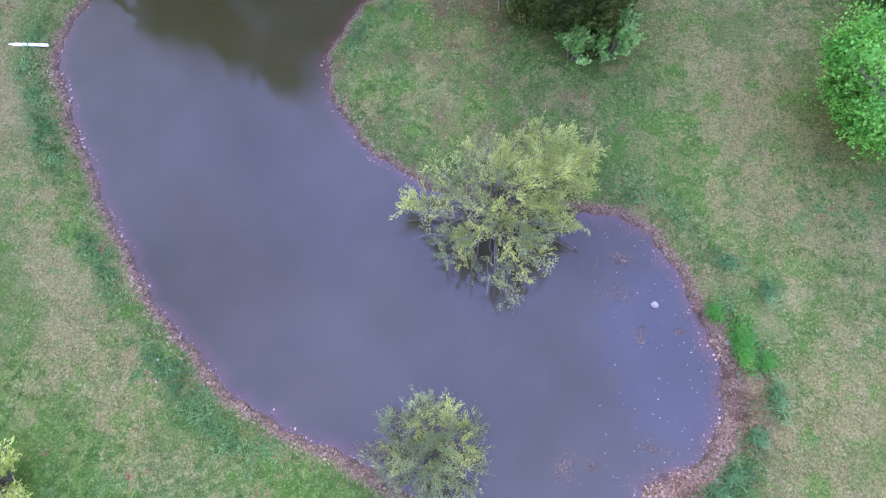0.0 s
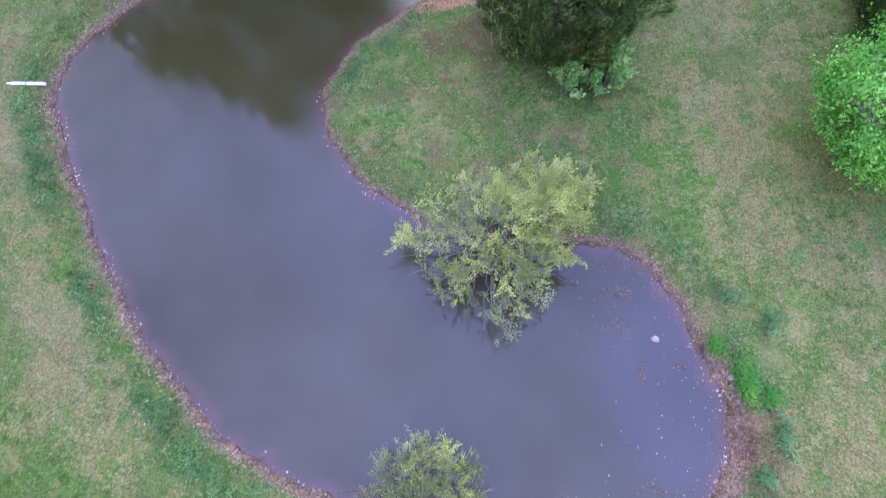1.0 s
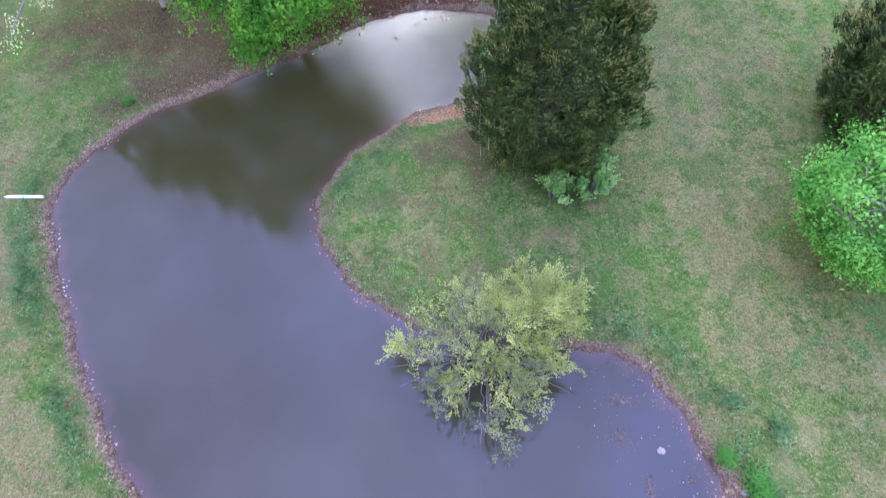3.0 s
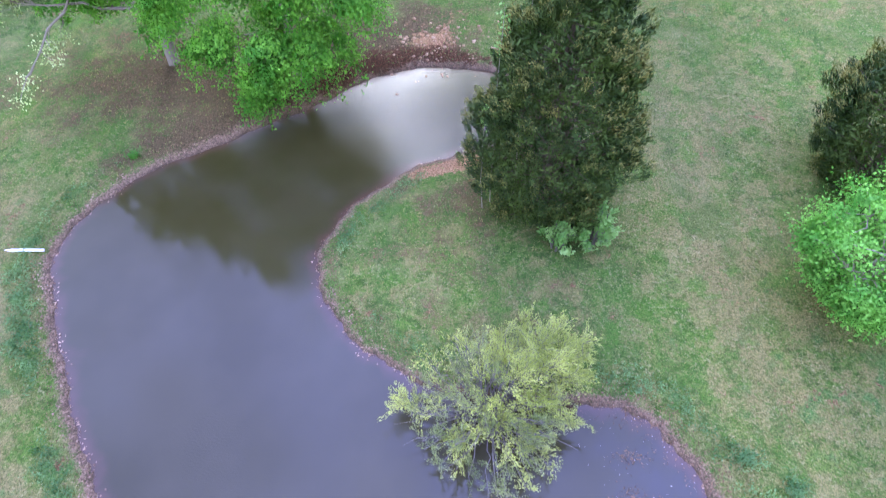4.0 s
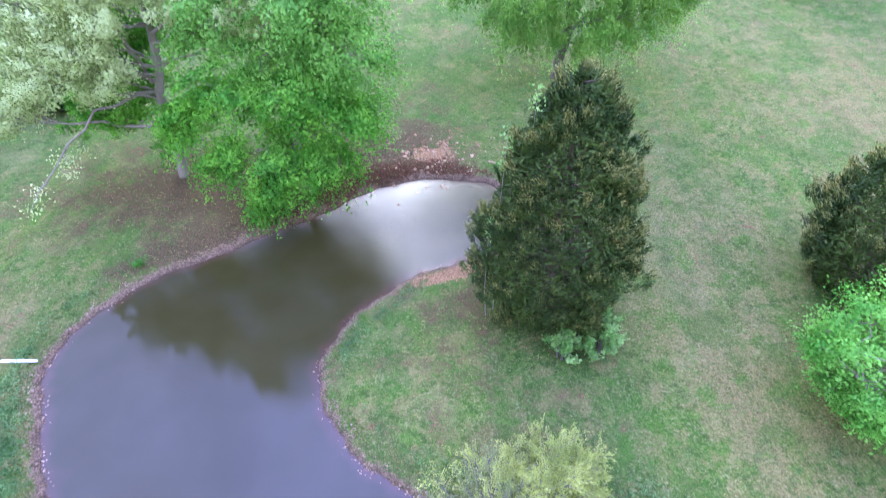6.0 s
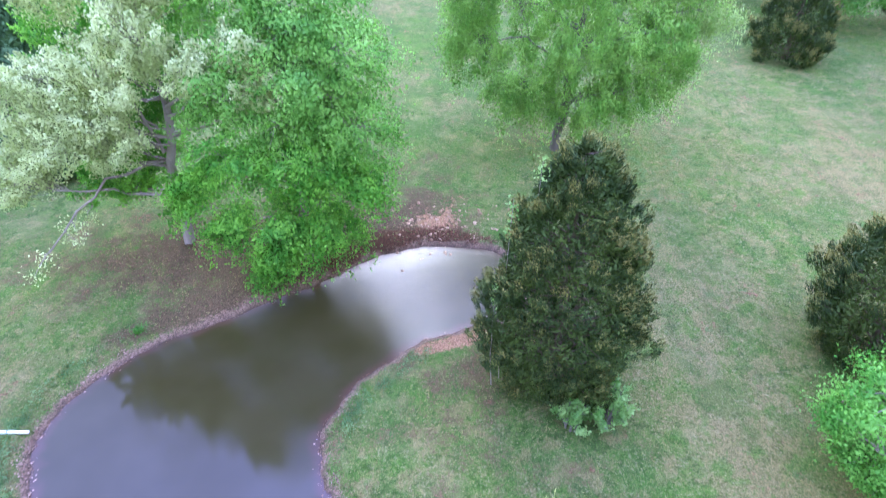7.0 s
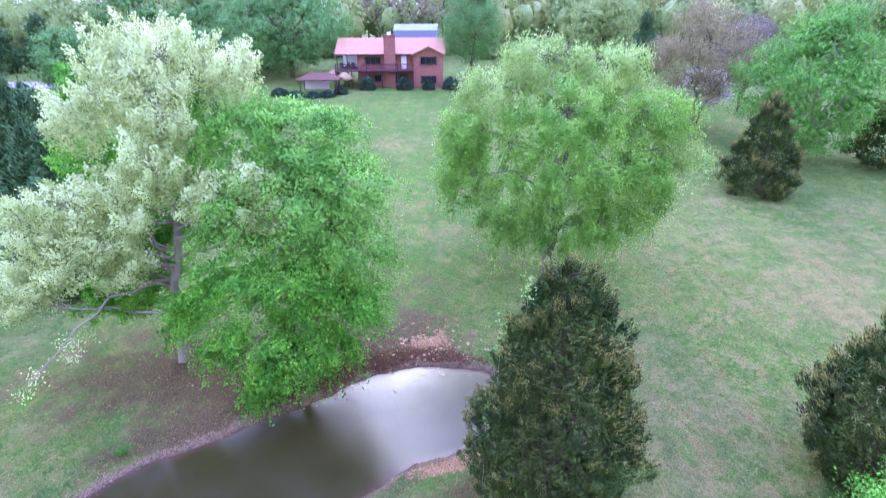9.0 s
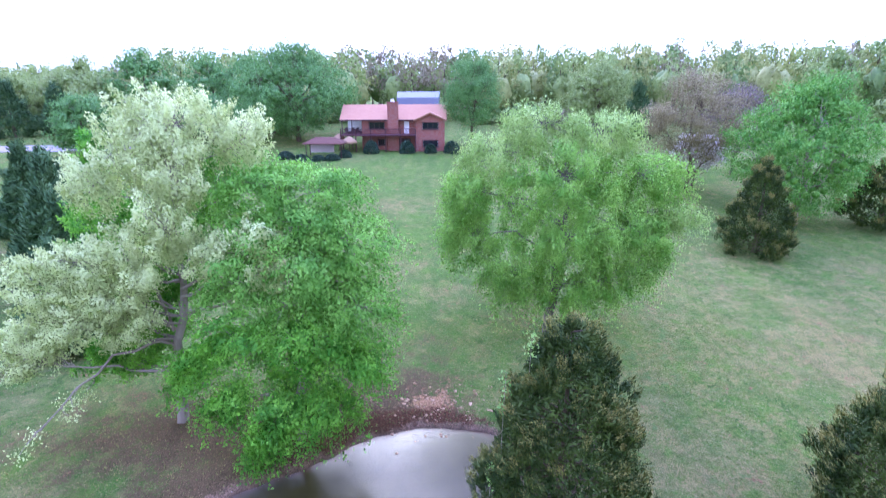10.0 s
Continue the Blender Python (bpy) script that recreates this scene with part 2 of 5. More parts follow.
L_WOOD_YELLOW = leaf_mat("yellow_green_wood", (0.25, 0.29, 0.08), (0.40, 0.44, 0.15), 0.3)
L_WOOD_GREY = leaf_mat("bare_grey_twigs", (0.21, 0.19, 0.10), (0.33, 0.295, 0.17), 0.2)
L_WOOD_DEEP = leaf_mat("deep_wood_leaves", (0.12, 0.20, 0.055), (0.23, 0.34, 0.10), 0.3)
L_WEED = leaf_mat("lush_weeds", (0.045, 0.120, 0.028), (0.20, 0.325, 0.10), 0.3)
L_TUFT = leaf_mat("sedge_blades", (0.038, 0.15, 0.012), (0.12, 0.31, 0.03), 0.3)
L_DEBRIS = leaf_mat("dead_leaves", (0.085, 0.048, 0.022), (0.28, 0.17, 0.085), 0.1, 0.9)
L_SAPLING = leaf_mat("sapling_leaves", (0.11, 0.26, 0.04), (0.36, 0.53, 0.15), 0.35)
L_PETAL = leaf_mat("fallen_petals", (0.42, 0.36, 0.30), (0.72, 0.66, 0.60), 0.1, 0.9)
STONE = leaf_mat("shore_stones", (0.13, 0.080, 0.046), (0.42, 0.29, 0.18), 0.0, 0.95)
PIPE = plain("white_plastic", (0.82, 0.81, 0.79), 0.4, 0.5, 0.06, 4, 0.05)
ROCK = plain("pale_rock", (0.26, 0.22, 0.185), 0.95, 0.1, 0.9, 17, 0.8)

# ---- the lie of the land ----
SHORE = [(3.85, 6.8), (4.8, 6.6), (5.6, 6.0), (6.35, 4.8), (6.75, 3.6), (7.2, 2.5), (7.25, 1.3), (6.85, 0.2), (6.1, -0.6), (5.1, -1.0),
         (4.5, -2.0), (3.0, -3.1), (1.0, -2.8), (-0.6, -1.9), (-3.3, -0.6), (-5.6, 0.25), (-7.6, 1.7), (-9.9, 4.0), (-11.9, 6.8), (-13.4, 9.2),
         (-14.7, 11.6), (-14.9, 13.2), (-13.6, 15.9), (-10.3, 18.3), (-7.0, 20.5), (-3.8, 22.9), (-1.3, 23.5), (1.2, 23.1), (3.1, 21.4), (2.4, 18.8),
         (0.0, 17.6), (-1.9, 16.8), (-4.0, 14.95), (-5.1, 13.0), (-5.1, 11.4), (-4.3, 9.8), (-2.8, 8.3), (-0.6, 7.2), (1.6, 6.9)]


def closed_spline(pts, n):
    p = np.array(pts, float)
    a, b, c, d = np.roll(p, 1, 0), p, np.roll(p, -1, 0), np.roll(p, -2, 0)
    out = []
    for t in np.linspace(0, 1, n, endpoint=False):
        out.append(0.5 * (2 * b + (c - a) * t + (2 * a - 5 * b + 4 * c - d) * t ** 2 + (3 * b - a - 3 * c + d) * t ** 3))
    return np.stack(out, 1).reshape(-1, 2)


OUTLINE = closed_spline(SHORE, 9)
wob = np.sin(np.arange(len(OUTLINE)) * 1.7) * 0.05 + np.sin(np.arange(len(OUTLINE)) * 0.61 + 1) * 0.06
tang = np.roll(OUTLINE, -1, 0) - np.roll(OUTLINE, 1, 0)
tang /= np.linalg.norm(tang, axis=1)[:, None]
OUTLINE = OUTLINE + np.stack([tang[:, 1], -tang[:, 0]], 1) * wob[:, None]


def shore_distance(x, y):
    """Metres to the waterline, negative over the pond."""
    x, y = np.asarray(x, float).ravel(), np.asarray(y, float).ravel()
    best = np.full(x.shape, 1e9)
    inside = np.zeros(x.shape, bool)
    for (ax, ay), (bx, by) in zip(OUTLINE, np.roll(OUTLINE, -1, 0)):
        dx, dy = bx - ax, by - ay
        t = np.clip(((x - ax) * dx + (y - ay) * dy) / (dx * dx + dy * dy), 0, 1)
        best = np.minimum(best, (x - ax - t * dx) ** 2 + (y - ay - t * dy) ** 2)
        cross = (ay > y) != (by > y)
        inside ^= cross & (x < ax + (y - ay) * dx / (dy if dy else 1e-9))
    d = np.sqrt(best)
    return np.where(inside, -d, d)


def lay(x, y):
    """Height of the land without the pond."""
    rise = 0.4 + 0.073 * np.log1p(np.exp((np.minimum(y, 300) - 22) / 4)) * 4
    rise = np.where(y > 125, rise - (np.minimum(y, 300) - 125) * 0.045, rise)
    return rise + 0.05 * np.sin(x * 0.31 + 1) * np.sin(y * 0.27) + 0.03 * np.sin(x * 0.9 + y * 0.5)


def height(x, y, d=None):
    x, y = np.asarray(x, float).ravel(), np.asarray(y, float).ravel()
    d = shore_distance(x, y) if d is None else d
    steep = np.exp(-(((x + 6.0) / 6.5) ** 2 + ((y - 23.2) / 3.2) ** 2)) * (y > 18.5)
    out = lay(x, y) * (1 - np.exp(-np.maximum(d, 0) / 0.85))
    out = out + 0.22 * steep * np.clip((d - 0.2) / 0.5, 0, 1) * np.exp(-np.maximum(d - 0.7, 0) / 2.5)
    return np.where(d > 0, out, -0.9 * (1 - np.exp(np.minimum(d, 0) / 0.9)))


def gz(x, y):
    return float(height([x], [y])[0])


def mesh_from(name, verts, faces, mat, smooth=False):
    """A mesh from numpy arrays: faces is (n, 3) or (n, 4)."""
    me = bpy.data.meshes.new(name)
    verts, faces = np.asarray(verts, np.float32), np.asarray(faces, np.int32)
    k = faces.shape[1]
    me.vertices.add(len(verts))
    me.vertices.foreach_set("co", verts.ravel())
    me.loops.add(faces.size)
    me.loops.foreach_set("vertex_index", faces.ravel())
    me.polygons.add(len(faces))
    me.polygons.foreach_set("loop_start", np.arange(0, faces.size, k, dtype=np.int32))
    me.polygons.foreach_set("loop_total", np.full(len(faces), k, np.int32))
    if smooth:
        me.polygons.foreach_set("use_smooth", np.ones(len(faces), bool))
    me.materials.append(mat)
    me.update(calc_edges=True)
    return me


def put_attr(me, name, values):
    me.attributes.new(name, "FLOAT", "POINT").data.foreach_set("value", np.asarray(values, np.float32))


def part(name, me, parent, label=""):
    ob = new(name, me)
    ob.parent = parent
    return tagged(ob, label)


def thing(name, x, y, label, category, z=None, group=""):
    ob = new(name)
    ob.empty_display_size = 0.3
    ob.location = (x, y, gz(x, y) if z is None else z)
    return tagged(ob, label, category, group)


def grid_axis(lo, hi, step, far, grow):
    a = list(np.arange(lo, hi + 1e-6, step))
    s = step
    while a[-1] < far:
        s *= grow
        a.append(a[-1] + s)
    s = step
    while a[0] > -far:
        s *= grow
        a.insert(0, a[0] - s)
    return np.array(a)


def gauss(x, y, cx, cy, rx, ry):
    return np.exp(-(((x - cx) / rx) ** 2 + ((y - cy) / ry) ** 2))


def weed_cover(x, y, d):
    """How thickly weeds stand at a point of the bank."""
    wob = np.clip(0.5 + 0.5 * np.sin(x * 0.9 + 2 + np.sin(y * 0.7)) * np.cos(y * 0.63), 0, 1)
    w = (0.50 + 0.30 * (x < -6)) * np.exp(-((d - 0.9) / 0.42) ** 2) * np.clip(wob * 1.6 - 0.25, 0, 1)
    w = w + 0.30 * np.exp(-((d - 1.0) / 0.6) ** 2) * gauss(x, y, 6.6, 5.4, 2.4, 3.5)
    return w * (y < 17)


def build_ground():
    gx, gy = grid_axis(-20, 18, 0.26, 1500, 1.10), grid_axis(-7, 30, 0.26, 1500, 1.08)
    X, Y = np.meshgrid(gx, gy)
    x, y = X.ravel(), Y.ravel()
    d = np.full(x.shape, 60.0)
    near = (abs(x) < 60) & (y > -50) & (y < 75)
    d[near] = shore_distance(x[near], y[near])
    z = height(x, y, d)
    n, m = len(gx), len(gy)
    i = (np.arange(m - 1)[:, None] * n + np.arange(n - 1)[None, :]).ravel()
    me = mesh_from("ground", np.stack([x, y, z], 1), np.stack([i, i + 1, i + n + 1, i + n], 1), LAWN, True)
    # how the waterline band widens round the muddy lobe
    wide = 0.46 + 0.5 * gauss(x, y, 8.0, 1.4, 1.8, 2.4) + 0.5 * gauss(x, y, 5.8, -1.2, 1.4, 0.9) + 0.35 * gauss(x, y, -8, 21, 9, 3) + 0.4 * gauss(x, y, -2.4, -0.8, 0.9, 0.7)
    put_attr(me, "bank", np.clip(1.15 - np.maximum(d, 0) / wide, 0, 1) * (1 - 0.25 * gauss(x, y, -3.5, 11.5, 4.0, 5.0)))
    put_attr(me, "wet", np.clip(1 - (d + 0.02) / 0.10, 0, 1))
    # patches by the lawn trees paint the greener shade beneath them
    put_attr(me, "lush", weed_cover(x, y, d) + 0.6 * gauss(x, y, 7.6, 30.5, 6, 5) + 0.5 * gauss(x, y, 31, 51, 8, 5) + 0.35 * gauss(x, y, 14, 8.0, 4, 3) + 0.3 * gauss(x, y, -11, -2.5, 4, 2))
    # litter peaks between poplar and maple to paint the shade under their crowns
    put_attr(me, "litter", 0.7 * np.exp(-((d - 0.8) / 0.8) ** 2) * np.clip((y - 15) / 2, 0, 1) * np.clip(-x / 2, 0, 1) + 0.90 * gauss(x, y, -12.0, 21.8, 9.5, 4.2) + 0.45 * gauss(x, y, -10.8, 22.4, 4.6, 2.0) + 0.9 * gauss(x, y, -4.5, 25.2, 5.5, 2.6) + 0.45 * gauss(x, y, -1.0, 14.8, 2.4, 1.8)
             + 0.1 * gauss(x, y, 5.8, 32, 6, 3.5) + 0.35 * gauss(x, y, -2, 30, 2.5, 4) + 0.4 * gauss(x, y, 0.2, 11.5, 5, 3.5))
    put_attr(me, "soil", 1.0 * gauss(x, y, -1.6, 24.7, 1.4, 1.0) + 0.4 * gauss(x, y, -0.4, 26.2, 1.0, 1.0) + 2.8 * gauss(x, y - 0.36 * (x + 0.7), -0.65, 16.5, 1.2, 0.40) + 0.75 * gauss(x, y, 8.8, 10.7, 0.45, 0.7)
             + 0.45 * gauss(x, y, 7.9, 1.6, 0.6, 1.4))
    put_attr(me, "cut", 0.95 * np.exp(-((d - 0.55) / 0.62) ** 2) * gauss(x, y, -5.0, 23.4, 7.0, 3.4) * (y > 18.5))
    put_attr(me, "straw", 0.15 * np.exp(-((d - 2.4) / 1.0) ** 2) * np.clip((-5 - x) / 4, 0, 1) * (y < 16) - 0.12 * gauss(x, y, -13, -4, 7, 4.5) + 0.17 * gauss(x, y, 8.7, 11.5, 1.3, 4.5) + 0.07 * gauss(x, y, 11, 1, 3.5, 6)
             + 0.16 * gauss(x, y, -6, 62, 3, 4) - 0.1 * gauss(x, y, -8, 75, 12, 20) + 0.09 * gauss(x, y, 24, 28, 12, 16) - 0.03 * np.clip((y - 22) / 8, 0, 1) )
    return tagged(new("ground", me), "patchy mown lawn with dry straw and bare soil sloping to a pond", "lawn", kind="structure")


def build_water():
    x0, x1, y0, y1 = -16.5, 9.0, -4.5, 25.0
    gx, gy = np.arange(x0, x1, 0.25), np.arange(y0, y1, 0.25)
    X, Y = np.meshgrid(gx, gy)
    x, y = X.ravel(), Y.ravel()
    d = shore_distance(x, y)
    n, m = len(gx), len(gy)
    i = (np.arange(m - 1)[:, None] * n + np.arange(n - 1)[None, :]).ravel()
    f = np.stack([i, i + 1, i + n + 1, i + n], 1)
    f = f[d[f].min(1) < 0.1]
    used, inv = np.unique(f, return_inverse=True)
    me = mesh_from("water", np.stack([x, y, np.zeros_like(x)], 1)[used], inv.reshape(f.shape), WATER, True)
    put_attr(me, "shallow", np.exp(np.minimum(d[used], 0) / 0.5))
    put_attr(me, "film_sheen", (1.05 * gauss(x, y, 5.6, 3.0, 2.3, 3.2) + 0.5 * gauss(x, y, 6.3, 0.6, 0.8, 1.4))[used])
    put_attr(me, "ripple", np.clip(gauss(x, y, 0.5, 19.8, 6.0, 4.2) + 0.05 * gauss(x, y, -6, 15, 4, 5), 0, 1)[used])
    return tagged(new("water", me), "murky still pond water reflecting a pale cloudy sky", "pond", kind="structure")


build_ground()
build_water()


# ---- plants ----
def quads(cent, along, across):
    """Diamond leaves: (n, 3) centres with half-axes; each one a folded quad."""
    n = len(cent)
    nor = np.cross(along, across)
    nor /= np.linalg.norm(nor, axis=1)[:, None] + 1e-9
    lift = nor * (np.linalg.norm(across, axis=1) * 0.35)[:, None]
    v = np.stack([cent - along, cent + across + lift, cent + along, cent - across + lift], 1).reshape(-1, 3)
    return v, np.arange(4 * n).reshape(n, 4)


def unit(rng, n):
    v = rng.normal(size=(n, 3))
    return v / np.linalg.norm(v, axis=1)[:, None]


def leaves(name, rng, cent, size, slim, mat, bias=None, amount=0.0, out=None):
    """A mesh of leaves; bias pulls their long axis towards a direction, out turns their upper sides outwards and rounds the light over a clump."""
    n = len(cent)
    a = unit(rng, n)
    if bias is not None:
        a = a * (1 - amount) + bias * amount
        a /= np.linalg.norm(a, axis=1)[:, None] + 1e-9
    b = np.cross(a, unit(rng, n))
    b /= np.linalg.norm(b, axis=1)[:, None] + 1e-9
    s = size * rng.uniform(0.6, 1.3, n)[:, None]
    if out is None:
        v, f = quads(cent, a * s * 0.5, b * s * 0.5 * slim)
        return mesh_from(name, v, f, mat)
    nor = np.cross(a, b)
    side = np.where((nor * out).sum(1) < 0, 1.0, -1.0)[:, None]
    v, f = quads(cent, a * s * 0.5, b * side * s * 0.5 * slim)
    me = mesh_from(name, v, f, mat, True)
    soft = out / (np.linalg.norm(out, axis=1)[:, None] + 1e-6) * 0.9 - nor * side * 0.6
    soft /= np.linalg.norm(soft, axis=1)[:, None] + 1e-6
    me.normals_split_custom_set_from_vertices(np.repeat(soft, 4, 0).tolist())
    return me


def tubes(name, paths, mat, sides=6):
    """Tapered limbs: each path is a list of (point, radius)."""
    V, Fc, base = [], [], 0
    ang = np.linspace(0, 2 * np.pi, sides, endpoint=False)
    for path in paths:
        pts = np.array([p for p, _ in path], float)
        rad = np.array([r for _, r in path], float)
        tan = np.gradient(pts, axis=0)
        tan /= np.linalg.norm(tan, axis=1)[:, None] + 1e-9
        ref = np.where(abs(tan[:, 2:3]) > 0.9, np.array([[1.0, 0, 0]]), np.array([[0, 0, 1.0]]))
        u = np.cross(tan, ref)
        u /= np.linalg.norm(u, axis=1)[:, None] + 1e-9
        w = np.cross(tan, u)
        ring = pts[:, None] + rad[:, None, None] * (np.cos(ang)[None, :, None] * u[:, None] + np.sin(ang)[None, :, None] * w[:, None])
        k = len(pts)
        V.append(ring.reshape(-1, 3))
        i = (np.arange(k - 1)[:, None] * sides + np.arange(sides)[None]).ravel()
        j = (np.arange(k - 1)[:, None] * sides + (np.arange(sides)[None] + 1) % sides).ravel()
        Fc.append(np.stack([i, j, j + sides, i + sides], 1) + base)
        base += k * sides
    return mesh_from(name, np.concatenate(V), np.concatenate(Fc), mat, True)


def bend(rng, a, b, r0, r1, steps=5, sag=0.0, wild=0.06):
    a, b = np.array(a, float), np.array(b, float)
    L = np.linalg.norm(b - a)
    out = []
    for k in range(steps + 1):
        t = k / steps
        p = a + (b - a) * t + rng.normal(size=3) * L * wild * math.sin(math.pi * t)
        p[2] += sag * L * math.sin(math.pi * t)
        out.append((p, r0 + (r1 - r0) * t))
    return out


def lumps(name, rng, cent, radii, mat, sub=1):
    """Uneven closed masses of foliage that stop the light inside a crown."""
    bm = bmesh.new()
    bmesh.ops.create_icosphere(bm, subdivisions=sub, radius=1)
    v = np.array([p.co for p in bm.verts])
    f = np.array([[p.index for p in q.verts] for q in bm.faces])
    bm.free()
    n, k = len(cent), len(v)
    w = v[None] * np.asarray(radii)[:, None] * rng.uniform(0.84, 1.1, (n, k, 1)) + np.asarray(cent)[:, None]
    return mesh_from(name, w.reshape(-1, 3), (f[None] + (np.arange(n) * k)[:, None, None]).reshape(-1, 3), mat, True)


def along_path(path, t):
    k = t * (len(path) - 1)
    i = min(int(k), len(path) - 2)
    return path[i][0] + (path[i + 1][0] - path[i][0]) * (k - i)


def broadleaf(name, x, y, tall, radius, low, label, category, bark, leaf, seed, clumps=170, per=170, size=0.22, slim=0.6, spread=0.62,
              trunk_r=0.22, lean=(0, 0), top=0.62, fork=0.25, z=None, flat=0.42, oval=(1, 1), rough=0.28, heart=0):
    """A tree: tapered trunk, limbs to every clump, and leaves in clumps within an uneven egg-shaped envelope."""
    rng = np.random.default_rng(seed)
    root = thing(name, x, y, label, category, z)
    cz = low + (tall - low) * 0.5
    half = (tall - low) * 0.5
    cent = []
    bumps = [(unit(rng, 1)[0], rng.uniform(-rough, rough * 0.85)) for _ in range(16)]
    while len(cent) < clumps:
        v = unit(rng, 1)[0]
        r = rng.uniform(0.2, 1.0) ** 0.38
        s = 1 + sum(w * max(0, float(v @ b)) ** 6 for b, w in bumps)
        h = v[2] * r
        wide = 1.0 if h < 0 else 1 - (1 - top) * h
        cent.append((v[0] * r * s * radius * wide * oval[0] + lean[0] * (0.5 + h * 0.5), v[1] * r * s * radius * wide * oval[1] + lean[1] * (0.5 + h * 0.5),
                     cz + h * half * (0.9 + 0.1 * s)))
    cent = np.array(cent)
    stem_top = np.array([lean[0] * 0.7, lean[1] * 0.7, tall * 0.86])
    stem = bend(rng, (0, 0, -0.25), stem_top, trunk_r * 1.25, 0.03, 9, 0, 0.02)
    paths = [stem]
    limbs = []
    for k in range(11):
        t = fork + (0.85 - fork) * k / 11
        a = along_path(stem, t)
        ang = k * 2.4 + rng.uniform(-0.4, 0.4)
        reach = radius * (0.72 - 0.35 * abs(t - 0.45)) * rng.uniform(0.8, 1.1)
        b = a + np.array([math.cos(ang) * reach, math.sin(ang) * reach, rng.uniform(0.2, 0.55) * (tall - a[2]) * 0.7])
        limb = bend(rng, a, b, trunk_r * 0.6 * (1.1 - t), 0.025, 6, 0.06, 0.07)
        limbs.append(limb)
        paths.append(limb)
    probes = [(along_path(l, t), i, t) for i, l in enumerate(limbs) for t in (0.35, 0.55, 0.75, 0.95)]
    pp = np.array([p for p, _, _ in probes])
    for c in cent:
        k = int(np.argmin(np.linalg.norm(pp - c, axis=1) + np.maximum(0, pp[:, 2] - c[2])))
        paths.append(bend(rng, pp[k], c, 0.022 + 0.004 * trunk_r / 0.2, 0.006, 4, 0.05, 0.08))
    part("trunk", tubes("trunk", paths, bark, 6), root)
    cl = np.repeat(cent, per, 0)
    n = len(cl)
    sp = np.repeat(rng.uniform(0.55, 1.25, len(cent)), per)[:, None] * spread
    off = rng.normal(size=(n, 3)) * sp * np.array([[1.15, 1.15, flat]])
    pos = cl + off
    bias = off / (np.linalg.norm(off, axis=1)[:, None] + 1e-6) + np.array([[0, 0, -0.6]])
    mid = np.array([[lean[0] * 0.5, lean[1] * 0.5, low + (tall - low) * 0.4]])
    out = off / (sp * 1.2) + 0.9 * (pos - mid) / np.array([[radius, radius, half]]) + np.array([[0, 0, 0.35]])
    part("crown", leaves("crown", rng, pos, size, slim, leaf, bias, 0.35, out), root)
    if heart:
        hc = np.array([[0, 0, cz]]) + (cent[:heart] - np.array([[0, 0, cz]])) * 0.78
        part("inner_crown", lumps("inner_crown", rng, hc, np.full((len(hc), 3), spread * 0.75), leaf), root)
    return root


